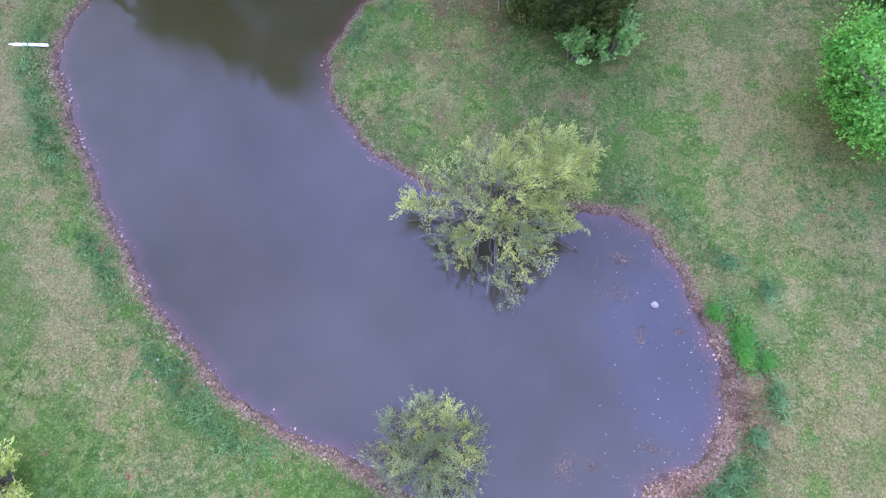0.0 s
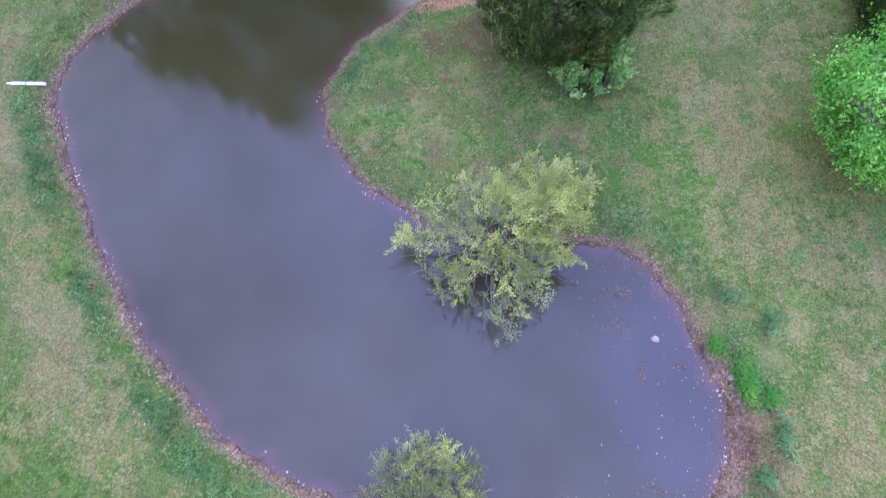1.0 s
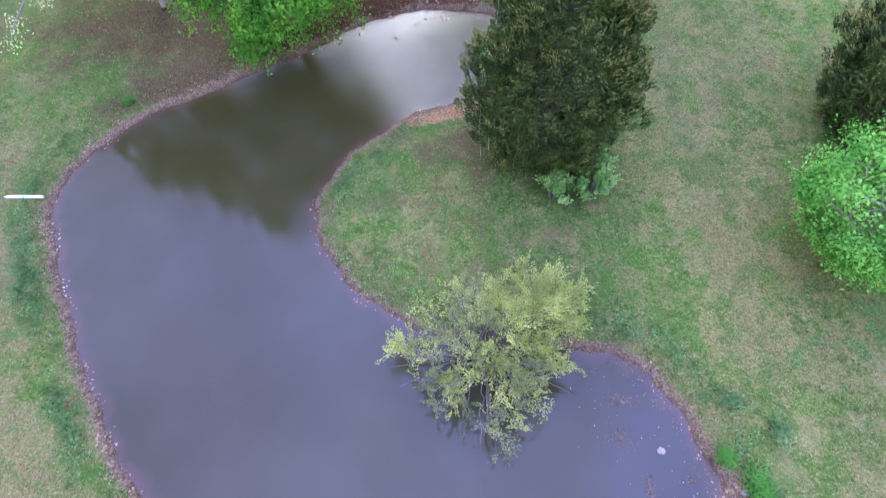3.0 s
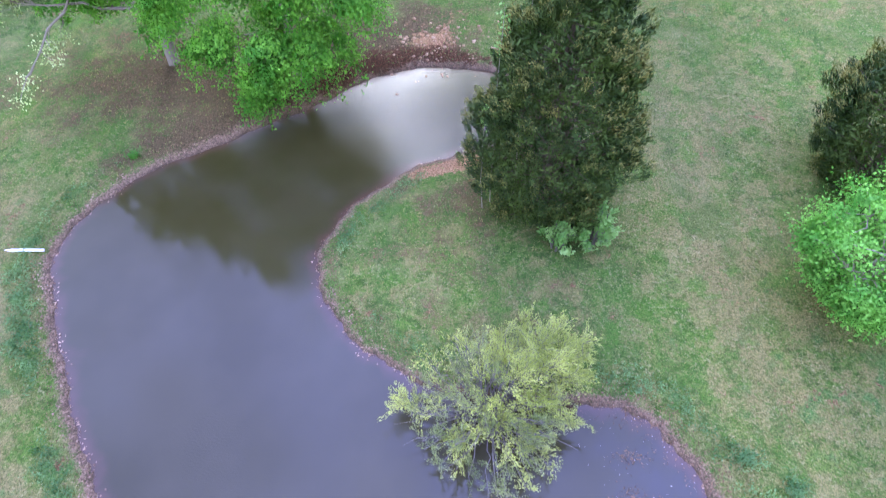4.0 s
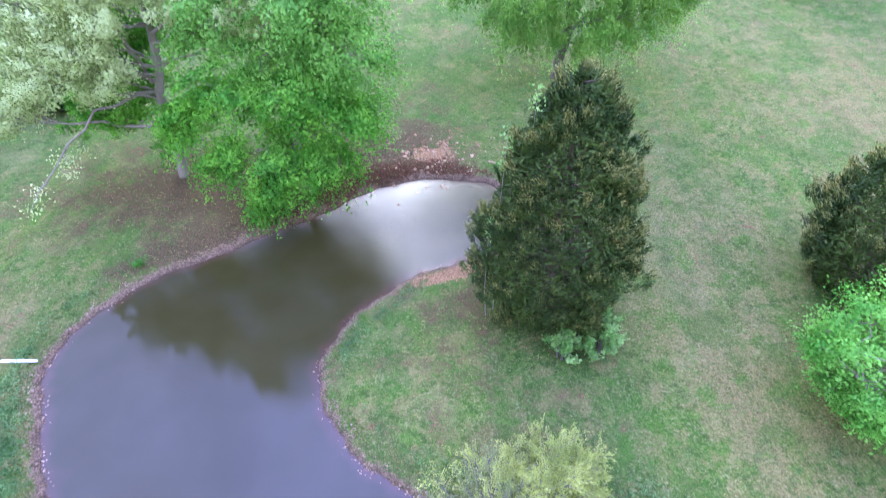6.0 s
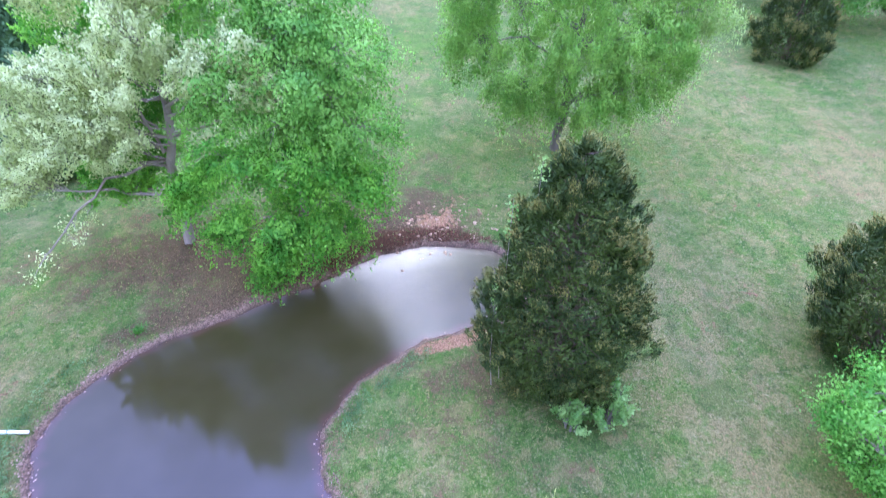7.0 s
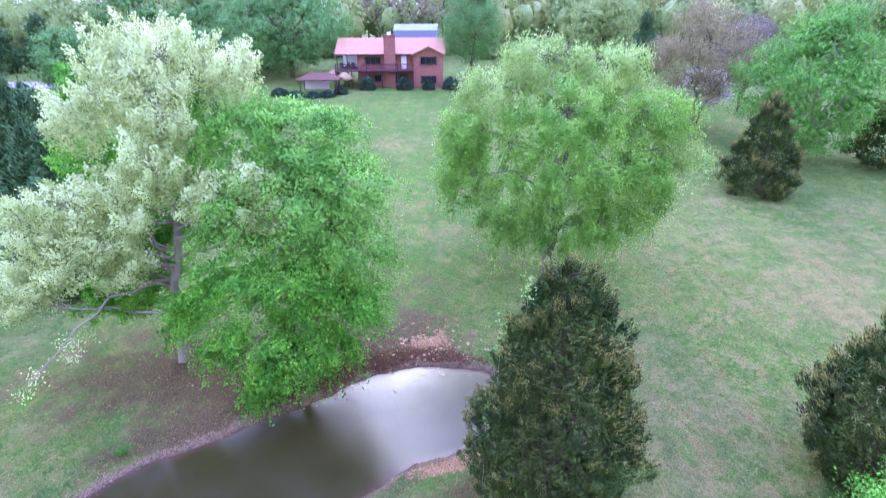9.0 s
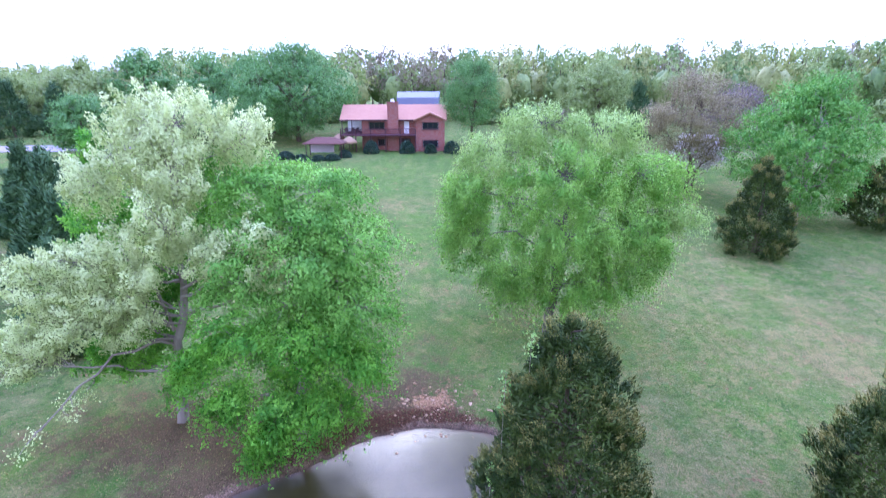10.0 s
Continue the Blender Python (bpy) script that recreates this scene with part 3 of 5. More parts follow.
def conifer(name, x, y, tall, radius, label, category, leaf, tip, seed, clumps=520, per=85, size=0.26, belly=0.28, point=0.75, slim=0.34, z=None, skirt=0.03, fluff=0.3, base=0.62, lump=0.42):
    """An evergreen: dense sprays on upturned boughs round a straight trunk."""
    rng = np.random.default_rng(seed)
    root = thing(name, x, y, label, category, z)
    nb = clumps // 9
    h = (np.arange(nb * 4) + rng.uniform(0, 1, nb * 4)) / (nb * 4)
    rng.shuffle(h)

    def profile(q):
        low = base + (1 - base) * np.sin(np.clip(q / belly, 0, 1) * np.pi / 2)
        return np.where(q < belly, low, np.clip(1 - (q - belly) / (1 - belly), 0, 1) ** point)

    h = h[rng.uniform(size=len(h)) < 0.1 + profile(h)][:nb]
    h[:6] = np.linspace(0.84, 1.0, 6)
    ang = np.arange(len(h)) * 2.39996 + rng.uniform(-0.5, 0.5, len(h))
    r = radius * (profile(h) * (1 + 0.05 * np.sin(ang * 3 + h * 9 + seed)) * rng.uniform(0.80, 1.0, len(h)))
    bough = np.stack([np.cos(ang) * r, np.sin(ang) * r, tall * (skirt + (0.985 - skirt) * h)], 1)
    size_b = lump * (0.45 + 0.75 * profile(h)) * rng.uniform(0.6, 1.35, len(h))
    cent = np.repeat(bough, 9, 0)
    way = unit(rng, len(cent))
    way[:, 2] = np.abs(way[:, 2]) * 1.25 - 0.4
    cent = cent + way * np.repeat(size_b, 9)[:, None] * rng.uniform(0.4, 1.0, len(cent))[:, None]
    cent[:, :2] *= 0.93
    h, ang = np.repeat(h, 9), np.arctan2(cent[:, 1], cent[:, 0])
    out = np.stack([np.cos(ang), np.sin(ang), np.full(len(h), 0.55)], 1)
    out /= np.linalg.norm(out, axis=1)[:, None]
    paths = [bend(rng, (0, 0, -0.2), (0, 0, tall * 0.92), 0.05 * radius + 0.08, 0.02, 8, 0, 0.004)]
    for c in cent[::9]:
        paths.append(bend(rng, (0, 0, max(c[2] - 0.35 * math.hypot(c[0], c[1]), 0.1)), c * np.array([0.93, 0.93, 1]), 0.035, 0.008, 3, -0.04, 0.02))
    part("trunk", tubes("trunk", paths, BARK_DARK, 5), root)
    o = np.repeat(out, per, 0)
    n = len(o)
    s = fluff * np.repeat(rng.uniform(0.7, 1.35, len(cent)), per)[:, None]
    t = rng.uniform(-1.2, 1.0, n)[:, None]
    off = np.clip(rng.normal(size=(n, 3)), -1.7, 1.7) * s * 0.5 + (o * 0.6 + np.array([[0, 0, 0.8]])) * t * s * 1.3
    pos = np.repeat(cent, per, 0) + off
    pos[:, 2] = np.maximum(pos[:, 2], 0.05)
    rr = np.hypot(pos[:, 0], pos[:, 1])
    bias = o + np.array([[0, 0, 0.8]])
    nc = clumps * 15
    ch = rng.uniform(0, 0.97, nc)
    ca, cr = rng.uniform(0, 2 * np.pi, nc), radius * profile(ch) * rng.uniform(0.55, 0.84, nc)
    core = np.stack([np.cos(ca) * cr, np.sin(ca) * cr, tall * (skirt + (0.985 - skirt) * ch)], 1)
    out = off / (s + 1e-6) * 0.7 + o * 0.8 + np.array([[0, 0, 0.45]])
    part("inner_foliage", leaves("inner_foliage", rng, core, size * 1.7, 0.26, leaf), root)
    # olive tip colour paints each bough's upper outer side as lit, over dark hollows
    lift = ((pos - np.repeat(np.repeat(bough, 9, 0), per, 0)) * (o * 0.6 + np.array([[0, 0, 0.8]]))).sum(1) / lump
    lit_side = lift + rng.normal(size=n) * 0.22 > 0.50
    part("foliage", leaves("foliage", rng, pos[~lit_side], size, slim, leaf, bias[~lit_side], 0.6, out[~lit_side]), root)
    part("lit_tips", leaves("lit_tips", rng, pos[lit_side], size * 0.8, slim, tip, bias[lit_side], 0.65, out[lit_side]), root, "olive shoot tips, lightened to paint the lit side of each bough")
    return root


def shrub(name, x, y, tall, radius, label, leaf, seed, stems=60, per=260, size=0.11, arch=0.5, z=None, slim=0.3):
    """A bush of many arching stems from one stool, leafy along their outer halves."""
    rng = np.random.default_rng(seed)
    root = thing(name, x, y, label, "shrub", z)
    paths, pos, bias = [], [], []
    for k in range(stems):
        ang = k * 2.39996 + rng.uniform(-0.3, 0.3)
        reach = radius * math.sqrt((k + 0.5) / stems) * rng.uniform(0.8, 1.12)
        top = tall * (1 - 0.62 * (reach / radius) ** 2) * rng.uniform(0.8, 1.08)
        a = np.array([math.cos(ang) * 0.15, math.sin(ang) * 0.15, -0.1])
        b = np.array([math.cos(ang) * reach, math.sin(ang) * reach, max(top, 0.1)])
        mid = (a + b) / 2 + np.array([0, 0, arch * reach * 0.5 + 0.1 * tall])
        path = []
        for i in range(9):
            t = i / 8
            p = a * (1 - t) ** 2 + 2 * mid * t * (1 - t) + b * t * t + rng.normal(size=3) * 0.03 * t
            path.append((p, 0.036 * (1 - t) + 0.005))
        paths.append(path)
        for j in range(9):
            t = rng.uniform(0.35, 0.98)
            s = along_path(path, t)
            e = s + (b - mid) / (np.linalg.norm(b - mid) + 1e-6) * rng.uniform(0.15, 0.4) * radius * 0.5 + rng.normal(size=3) * 0.13 * radius * np.array([1, 1, 0.7])
            e[2] = max(e[2], 0.12)
            tw = bend(rng, s, e, 0.010, 0.003, 3, 0.05, 0.08)
            paths.append(tw)
            m = int(per / 9 * rng.uniform(0.3, 1.7))
            tt = rng.uniform(0.15, 1.0, m)
            ax = e - s
            q = s + ax * tt[:, None] + rng.normal(size=(m, 3)) * 0.075 * radius ** 0.5
            pos.append(q)
            bias.append(np.repeat((ax / (np.linalg.norm(ax) + 1e-6))[None], m, 0))
    part("stool", tubes("stool", paths, BARK_WILLOW, 5), root)
    pos, bias = np.concatenate(pos), np.concatenate(bias)
    pos[:, 2] = np.maximum(pos[:, 2], 0.06)
    part("foliage", leaves("foliage", rng, pos, size, slim, leaf, bias, 0.55), root)
    return root


def willow(name, x, y, label, seed, plumes, radius, tall, lobes, thin=(), z=0.1, share=0.5):
    """A willow bush: bare grey stems spread from one stool and end in plumes of slender leafy shoots, with gaps between."""
    rng = np.random.default_rng(seed)
    root = thing(name, x, y, label, "shrub", z)
    spots = [np.array(p, float) for p in list(lobes) + list(thin)]
    tries = 0
    while len(spots) < plumes + len(thin) and tries < 4000:
        tries += 1
        a, r = rng.uniform(0, 2 * np.pi), radius * math.sqrt(rng.uniform(0.02, 1))
        p = np.array([math.cos(a) * r, math.sin(a) * r, tall * (1 - 0.55 * (r / radius) ** 2) * rng.uniform(0.62, 1.0)])
        if all(np.linalg.norm((p - q)[:2]) > 0.33 for q in spots):
            spots.append(p)
    paths, young, old = [], [], []
    for k, p in enumerate(spots):
        side = np.array([p[0], p[1], 0.0]) / (math.hypot(p[0], p[1]) + 0.3)
        foot = p - side * 0.25 - np.array([0, 0, 0.35])
        stem = bend(rng, (rng.normal() * 0.12, rng.normal() * 0.12, -0.1), foot, 0.030, 0.012, 6, 0.10, 0.03)
        paths.append(stem)
        rich = k < len(lobes)
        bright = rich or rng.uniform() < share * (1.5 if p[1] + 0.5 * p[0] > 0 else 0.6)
        bulk = rng.uniform(0.85, 1.2) if rich else rng.uniform(0.5, 1.0)
        for j in range(int((34 if rich else 15) * bulk)):
            a = along_path(stem, rng.uniform(0.72, 1.0))
            way = side * 0.45 + np.array([0.22, 0.16, 0.55]) + rng.normal(size=3) * np.array([0.68, 0.68, 0.36])
            e = a + way / np.linalg.norm(way) * rng.uniform(0.35, 0.85) * bulk
            e[2] = max(e[2], 0.1)
            shoot = bend(rng, a, e, 0.007, 0.002, 4, 0.10, 0.04)
            paths.append(shoot)
            m = int(rng.uniform(34, 54) * (1.0 if rich else 0.8))
            q = np.array([along_path(shoot, t) for t in rng.uniform(0.22, 1.0, m)]) + rng.normal(size=(m, 3)) * 0.042
            (young if bright else old).append((q, np.repeat(((e - a) / np.linalg.norm(e - a))[None], m, 0)))
    for k in range(plumes // 2):
        a = rng.uniform(0, 2 * np.pi)
        r = radius * rng.uniform(0.5, 1.05)
        paths.append(bend(rng, (0, 0, -0.1), (math.cos(a) * r, math.sin(a) * r, tall * rng.uniform(0.25, 0.75)), 0.022, 0.004, 6, 0.1, 0.04))
    part("stool", tubes("stool", paths, BARK_WILLOW, 5), root)
    if young:
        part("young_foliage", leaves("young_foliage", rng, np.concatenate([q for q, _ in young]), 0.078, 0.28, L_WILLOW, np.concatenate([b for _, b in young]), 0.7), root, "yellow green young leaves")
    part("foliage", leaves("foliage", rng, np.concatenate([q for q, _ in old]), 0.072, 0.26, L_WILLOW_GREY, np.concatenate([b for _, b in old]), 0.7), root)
    return root


def lobed_tree(name, x, y, tall, lean, label, bark, seed, crowns, habit, trunk_r=0.22, fork=0.2):
    """A tree whose crown is made of separate masses: each (x, y, z, rx, ry, rz, clumps) has a limb of its own, twigs to its clumps and leaves round them.
    crowns: rows of (part name, label, leaf material, leaf size, slimness, leaves a clump, masses). habit: plume, tier or weep."""
    rng = np.random.default_rng(seed)
    root = thing(name, x, y, label, "tree")
    stem = bend(rng, (0, 0, -0.25), (lean[0], lean[1], tall * 0.9), trunk_r * 1.25, 0.03, 10, 0, 0.015)
    paths = [stem]
    mid = np.array([lean[0] * 0.6, lean[1] * 0.6, tall * 0.5])
    for pname, plabel, mat, size, slim, per, masses in crowns:
        P, B, O = [], [], []
        for mx, my, mz, rx, ry, rz, count in masses:
            core, rad = np.array([mx, my, mz]), np.array([rx, ry, rz])
            reach = math.hypot(mx - lean[0] * mz / tall, my - lean[1] * mz / tall)
            t = min(max((mz - (0.5 if habit == "plume" else 0.3) * reach * rng.uniform(0.5, 1.2)) / (tall * 0.9), fork), 0.95)
            a = along_path(stem, t)
            limb = bend(rng, a, core, trunk_r * 0.38 * (1.15 - t), 0.02, 6, 0.10 if habit != "plume" else -0.04, 0.04)
            paths.append(limb)
            count = int(count * {"plume": 1.7, "tier": 1.0, "weep": 1.25}[habit])
            v = unit(rng, count) * (rng.uniform(0.12, 1.0, count) ** 0.42)[:, None]
            cent = core + v * rad * rng.uniform(0.8, 1.18, (count, 1))
            cent[:, 2] = np.maximum(cent[:, 2], 0.35)
            for c in cent:
                s = along_path(limb, rng.uniform(0.72, 1.0))
                paths.append(bend(rng, s, c, 0.014, 0.004, 3, 0.06, 0.06))
            outward = (cent - mid) / (np.linalg.norm(cent - mid, axis=1)[:, None] + 1e-6)
            axis = outward * 0.55 + v * 0.45 + rng.normal(size=(count, 3)) * 0.22
            if habit == "plume":
                axis[:, 2] += 0.55
            elif habit == "tier":
                axis[:, 2] = axis[:, 2] * 0.25 - 0.22
            else:
                axis[:, 2] = axis[:, 2] * 0.4
            axis /= np.linalg.norm(axis, axis=1)[:, None]
            bulk = rng.uniform(0.6, 1.3, count)
            m = (per * bulk).astype(int)
            ax, bk = np.repeat(axis, m, 0), np.repeat(bulk, m)[:, None]
            n = len(ax)
            if habit == "plume":
                u = np.clip(rng.normal(size=(n, 1)), -1.6, 1.5)
                off = ax * u * 0.40 * bk + np.clip(rng.normal(size=(n, 3)), -1.5, 1.5) * (0.17 - 0.05 * u) * bk
            elif habit == "tier":
                u = np.clip(rng.normal(size=(n, 1)), -1.7, 1.7)
                off = ax * u * 0.50 * bk + np.clip(rng.normal(size=(n, 3)), -1.8, 1.8) * np.array([[0.27, 0.27, 0.055 + 0.07 * mz / tall]]) * bk
                off[:, 2] -= 0.16 * np.clip(u[:, 0], 0, 2) ** 2 * bk[:, 0]
            else:
                u = rng.uniform(-0.6, 1.5, (n, 1))
                off = ax * u * 0.42 * bk + np.clip(rng.normal(size=(n, 3)), -1.6, 1.6) * np.array([[0.22, 0.22, 0.16]]) * bk
                off[:, 2] -= np.clip(np.abs(rng.normal(size=n)), 0, 1.8) * 0.95 * bk[:, 0] * (0.35 + 0.5 * np.clip(u[:, 0], 0, 2))
            pos = np.repeat(cent, m, 0) + off
            pos[:, 2] = np.maximum(pos[:, 2], 0.1)
            P.append(pos)
            B.append(ax + np.array([[0, 0, {"plume": 0.3, "tier": -0.5, "weep": -1.3}[habit]]]))
            O.append(off / (bk * 0.42) + 1.1 * np.repeat(v, m, 0) + 0.7 * np.repeat(outward, m, 0) + np.array([[0, 0, 0.45]]))
        P, B, O = np.concatenate(P), np.concatenate(B), np.concatenate(O)
        B /= np.linalg.norm(B, axis=1)[:, None] + 1e-6
        part(pname, leaves(pname, rng, P, size, slim, mat, B, 0.45, O), root, plabel)
    part("trunk", tubes("trunk", paths, bark, 5), root)
    return root


POPLAR_SILVER = [(1.8, -0.8, 14.4, 2.3, 2.0, 1.5, 34), (2.1, -1.8, 12.5, 1.4, 1.2, 1.8, 26), (0.2, -0.2, 13.2, 2.0, 1.8, 1.5, 28), (4.5, -0.4, 13.7, 1.6, 1.5, 1.1, 16), (1.7, -2.1, 10.4, 1.4, 1.1, 1.6, 24),
                 (3.2, -2.3, 9.3, 0.8, 0.8, 0.9, 10), (5.5, -2.5, 10.0, 0.75, 0.7, 0.6, 8), (5.7, -2.6, 8.6, 0.5, 0.6, 1.0, 8), (-2.4, -2.0, 8.9, 1.5, 1.1, 0.8, 17), (-4.2, -2.0, 7.7, 1.4, 1.1, 1.1, 20)]
POPLAR_SILVER += [(-3.0, -2.3, 6.2, 1.7, 1.0, 0.9, 20), (-5.3, -2.0, 4.8, 1.4, 0.9, 1.5, 22), (-1.2, -2.4, 6.9, 0.8, 0.7, 0.8, 9), (-1.9, -0.8, 11.9, 1.3, 1.2, 1.2, 15), (0.4, -2.3, 8.2, 0.8, 0.6, 0.9, 8)]
POPLAR_SILVER += [(-1.8, -2.2, 7.8, 1.0, 0.7, 0.8, 12), (-0.3, -2.3, 9.3, 0.9, 0.7, 0.9, 11), (-0.9, -2.2, 5.6, 0.7, 0.5, 0.5, 5), (-0.2, -2.3, 7.5, 0.8, 0.5, 0.7, 8), (0.1, -2.0, 6.3, 0.5, 0.4, 0.5, 5)]
POPLAR_GREEN = [(-2.6, 1.0, 9.6, 1.9, 1.6, 2.0, 24), (-2.6, 0.3, 3.5, 2.1, 1.2, 0.9, 28), (1.2, 1.2, 8.4, 2.4, 1.4, 2.4, 26), (3.6, 1.2, 11.4, 2.0, 1.7, 2.0, 22), (-4.2, 0.6, 6.6, 1.4, 1.3, 1.4, 14), (-0.6, 1.0, 6.9, 2.2, 1.3, 1.5, 26), (-1.0, 0.6, 4.9, 1.6, 1.1, 0.9, 18), (-2.1, 0.2, 12.9, 0.7, 0.6, 1.1, 7)]
poplar = lobed_tree("poplar_tree", -13.7, 23.3, 16.2, (1.9, -0.5), "tall poplar with silvery white young leaves above the pond bank", BARK_GREY, 11,
                    [("pale_crown", "silvery white young leaves", L_PALE, 0.115, 0.6, 260, POPLAR_SILVER), ("crown", "", L_MAPLE, 0.14, 0.6, 190, POPLAR_GREEN)], "plume", 0.24)
rng = np.random.default_rng(77)
limb = bend(rng, (0.15, -0.1, 4.5), (-4.6, -2.9, 1.6), 0.085, 0.025, 7, 0.14, 0.015)
twigs = [bend(rng, along_path(limb, t), along_path(limb, t) + np.array([rng.uniform(-0.9, 0.5), rng.uniform(-0.6, 0.4), rng.uniform(-1.1, 0.0)]), 0.03, 0.008, 4) for t in (0.6, 0.68, 0.78, 0.86, 0.93, 1.0)]
part("low_limb", tubes("low_limb", [limb] + twigs, BARK_GREY, 6), poplar, "bare drooping grey limb")
tips = np.concatenate([np.repeat(t[-1][0][None], 60, 0) for t in twigs]) + rng.normal(size=(60 * len(twigs), 3)) * np.array([[0.28, 0.24, 0.22]])
part("limb_foliage", leaves("limb_foliage", rng, tips, 0.115, 0.6, L_PALE), poplar, "sparse silvery leaves")
arms = [bend(rng, (0.3, -0.2, 5.2), (-2.6, -1.9, 7.4), 0.085, 0.03, 7, 0.22, 0.02), bend(rng, (0.4, -0.3, 5.0), (0.2, -1.6, 9.4), 0.08, 0.03, 7, 0.0, 0.02), bend(rng, (0.5, -0.3, 6.2), (-0.6, -1.6, 8.6), 0.06, 0.02, 6, 0.05, 0.03),
        bend(rng, (1.3, -0.7, 7.2), (5.4, -2.4, 9.6), 0.08, 0.03, 6, 0.03, 0.02), bend(rng, (1.2, -0.6, 6.8), (5.5, -2.5, 8.2), 0.07, 0.02, 6, 0.03, 0.02)]
for arm in arms:
    part("limb", tubes("limb", [arm], BARK_GREY, 7), poplar, "pale grey arching limb")

MAPLE_HIGH = [(-0.3, 0.3, 12.0, 1.9, 1.7, 1.1, 24), (1.7, 0.0, 11.8, 1.8, 1.5, 0.9, 22), (2.7, -0.4, 9.8, 1.8, 1.7, 1.5, 28), (3.2, -0.6, 6.8, 1.7, 1.7, 1.5, 30), (1.2, -0.8, 8.9, 1.9, 1.7, 1.6, 30), (-2.0, -0.6, 8.2, 1.7, 1.5, 1.7, 28), (1.0, -0.6, 10.5, 1.8, 1.4, 0.9, 20), (2.4, -1.0, 8.2, 1.6, 1.4, 1.0, 18),
              (0.2, -1.2, 7.2, 1.8, 1.2, 1.0, 20), (-1.2, 0.0, 10.2, 1.6, 1.4, 1.0, 18)]
MAPLE_LOW = [(-1.9, -1.4, 5.7, 1.7, 1.3, 1.1, 26), (1.0, -1.5, 5.6, 1.9, 1.3, 1.1, 28), (3.2, -0.9, 4.3, 1.4, 1.3, 1.0, 20), (1.8, -1.3, 2.5, 1.4, 1.1, 0.7, 20), (-0.4, -1.8, 2.2, 1.3, 0.9, 0.9, 20),
             (-1.0, -2.1, 1.0, 0.7, 0.6, 0.4, 10), (-2.6, -1.5, 2.7, 1.2, 0.9, 0.7, 16), (-4.6, -0.8, 3.4, 0.9, 0.8, 0.4, 9), (-3.8, -0.8, 4.7, 1.1, 0.9, 0.6, 12), (0.5, 1.2, 5.0, 2.2, 1.2, 2.0, 22), (0.6, 0.8, 2.4, 2.4, 1.0, 1.2, 20)]
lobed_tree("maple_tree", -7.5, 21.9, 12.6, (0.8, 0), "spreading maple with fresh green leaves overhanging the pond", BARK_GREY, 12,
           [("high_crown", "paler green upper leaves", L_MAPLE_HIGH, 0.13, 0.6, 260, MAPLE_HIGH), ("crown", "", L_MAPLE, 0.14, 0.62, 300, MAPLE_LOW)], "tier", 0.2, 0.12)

# yellower top and edge masses, pale enough to paint highlights on the crown
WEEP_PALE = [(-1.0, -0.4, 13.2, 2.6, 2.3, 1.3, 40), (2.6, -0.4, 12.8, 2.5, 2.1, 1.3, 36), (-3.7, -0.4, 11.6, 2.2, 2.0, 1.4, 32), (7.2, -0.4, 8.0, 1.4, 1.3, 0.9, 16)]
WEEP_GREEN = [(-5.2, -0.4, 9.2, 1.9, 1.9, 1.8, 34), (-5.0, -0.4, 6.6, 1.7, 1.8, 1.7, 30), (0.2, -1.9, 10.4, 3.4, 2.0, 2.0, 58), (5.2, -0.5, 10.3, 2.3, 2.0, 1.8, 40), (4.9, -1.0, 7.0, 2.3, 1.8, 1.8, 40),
              (0.6, -2.2, 6.9, 3.4, 1.8, 1.9, 54), (-2.8, -1.5, 4.6, 2.0, 1.5, 1.4, 30), (3.3, -1.2, 4.0, 1.9, 1.5, 1.5, 30), (0.6, -2.0, 3.9, 2.0, 1.2, 1.2, 22), (6.0, -0.6, 5.0, 1.2, 1.2, 1.2, 12), (-2.6, 2.2, 8.0, 3.0, 2.0, 3.4, 36), (2.8, 2.2, 8.6, 3.2, 2.0, 3.4, 38)]
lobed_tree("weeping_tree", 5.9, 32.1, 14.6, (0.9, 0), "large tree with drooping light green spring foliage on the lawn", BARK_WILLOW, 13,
           [("outer_crown", "paler yellow green outer sprays, also painting the crown's highlights", L_WEEP_PALE, 0.165, 0.40, 190, WEEP_PALE), ("crown", "", L_WEEP, 0.17, 0.42, 215, WEEP_GREEN)], "weep", 0.26)
conifer("cedar_tree", 3.05, 14.6, 9.55, 3.05, "dense dark green cedar standing by the pond", "tree", L_CEDAR, L_CEDAR_LIT_TIP, 21, clumps=1500, per=90, size=0.13, belly=0.36, point=0.50, fluff=0.13, slim=0.26, lump=0.50, base=0.66)
conifer("cedar_tree", 14.9, 15.2, 7.5, 2.8, "dark green cedar standing on the open lawn", "tree", L_CEDAR, L_CEDAR_LIT_TIP, 22, clumps=900, per=85, size=0.15, belly=0.38, point=0.55, fluff=0.15, slim=0.24, lump=0.48)
conifer("cedar_tree", 27.0, 46.5, 8.3, 3.3, "dark cedar with bare reddish top on the upper lawn", "tree", L_CEDAR, L_CEDAR_LIT_TIP, 23, clumps=700, per=70, size=0.18, belly=0.24, fluff=0.2, point=0.68, base=0.86, lump=0.5)
conifer("cedar_tree", 43.0, 53.0, 6.6, 4.0, "low broad dark cedar at the lawn edge", "tree", L_CEDAR, L_CEDAR_LIT_TIP, 24, clumps=300, per=50, size=0.3, point=0.5)
broadleaf("young_tree", 12.0, 10.0, 5.8, 2.1, 0.4, "rounded young tree with bright green leaves on the lawn", "tree", BARK_GREY, L_BRIGHT, 14,
          clumps=190, per=230, size=0.105, slim=0.6, trunk_r=0.09, spread=0.25, top=0.8, fork=0.12)
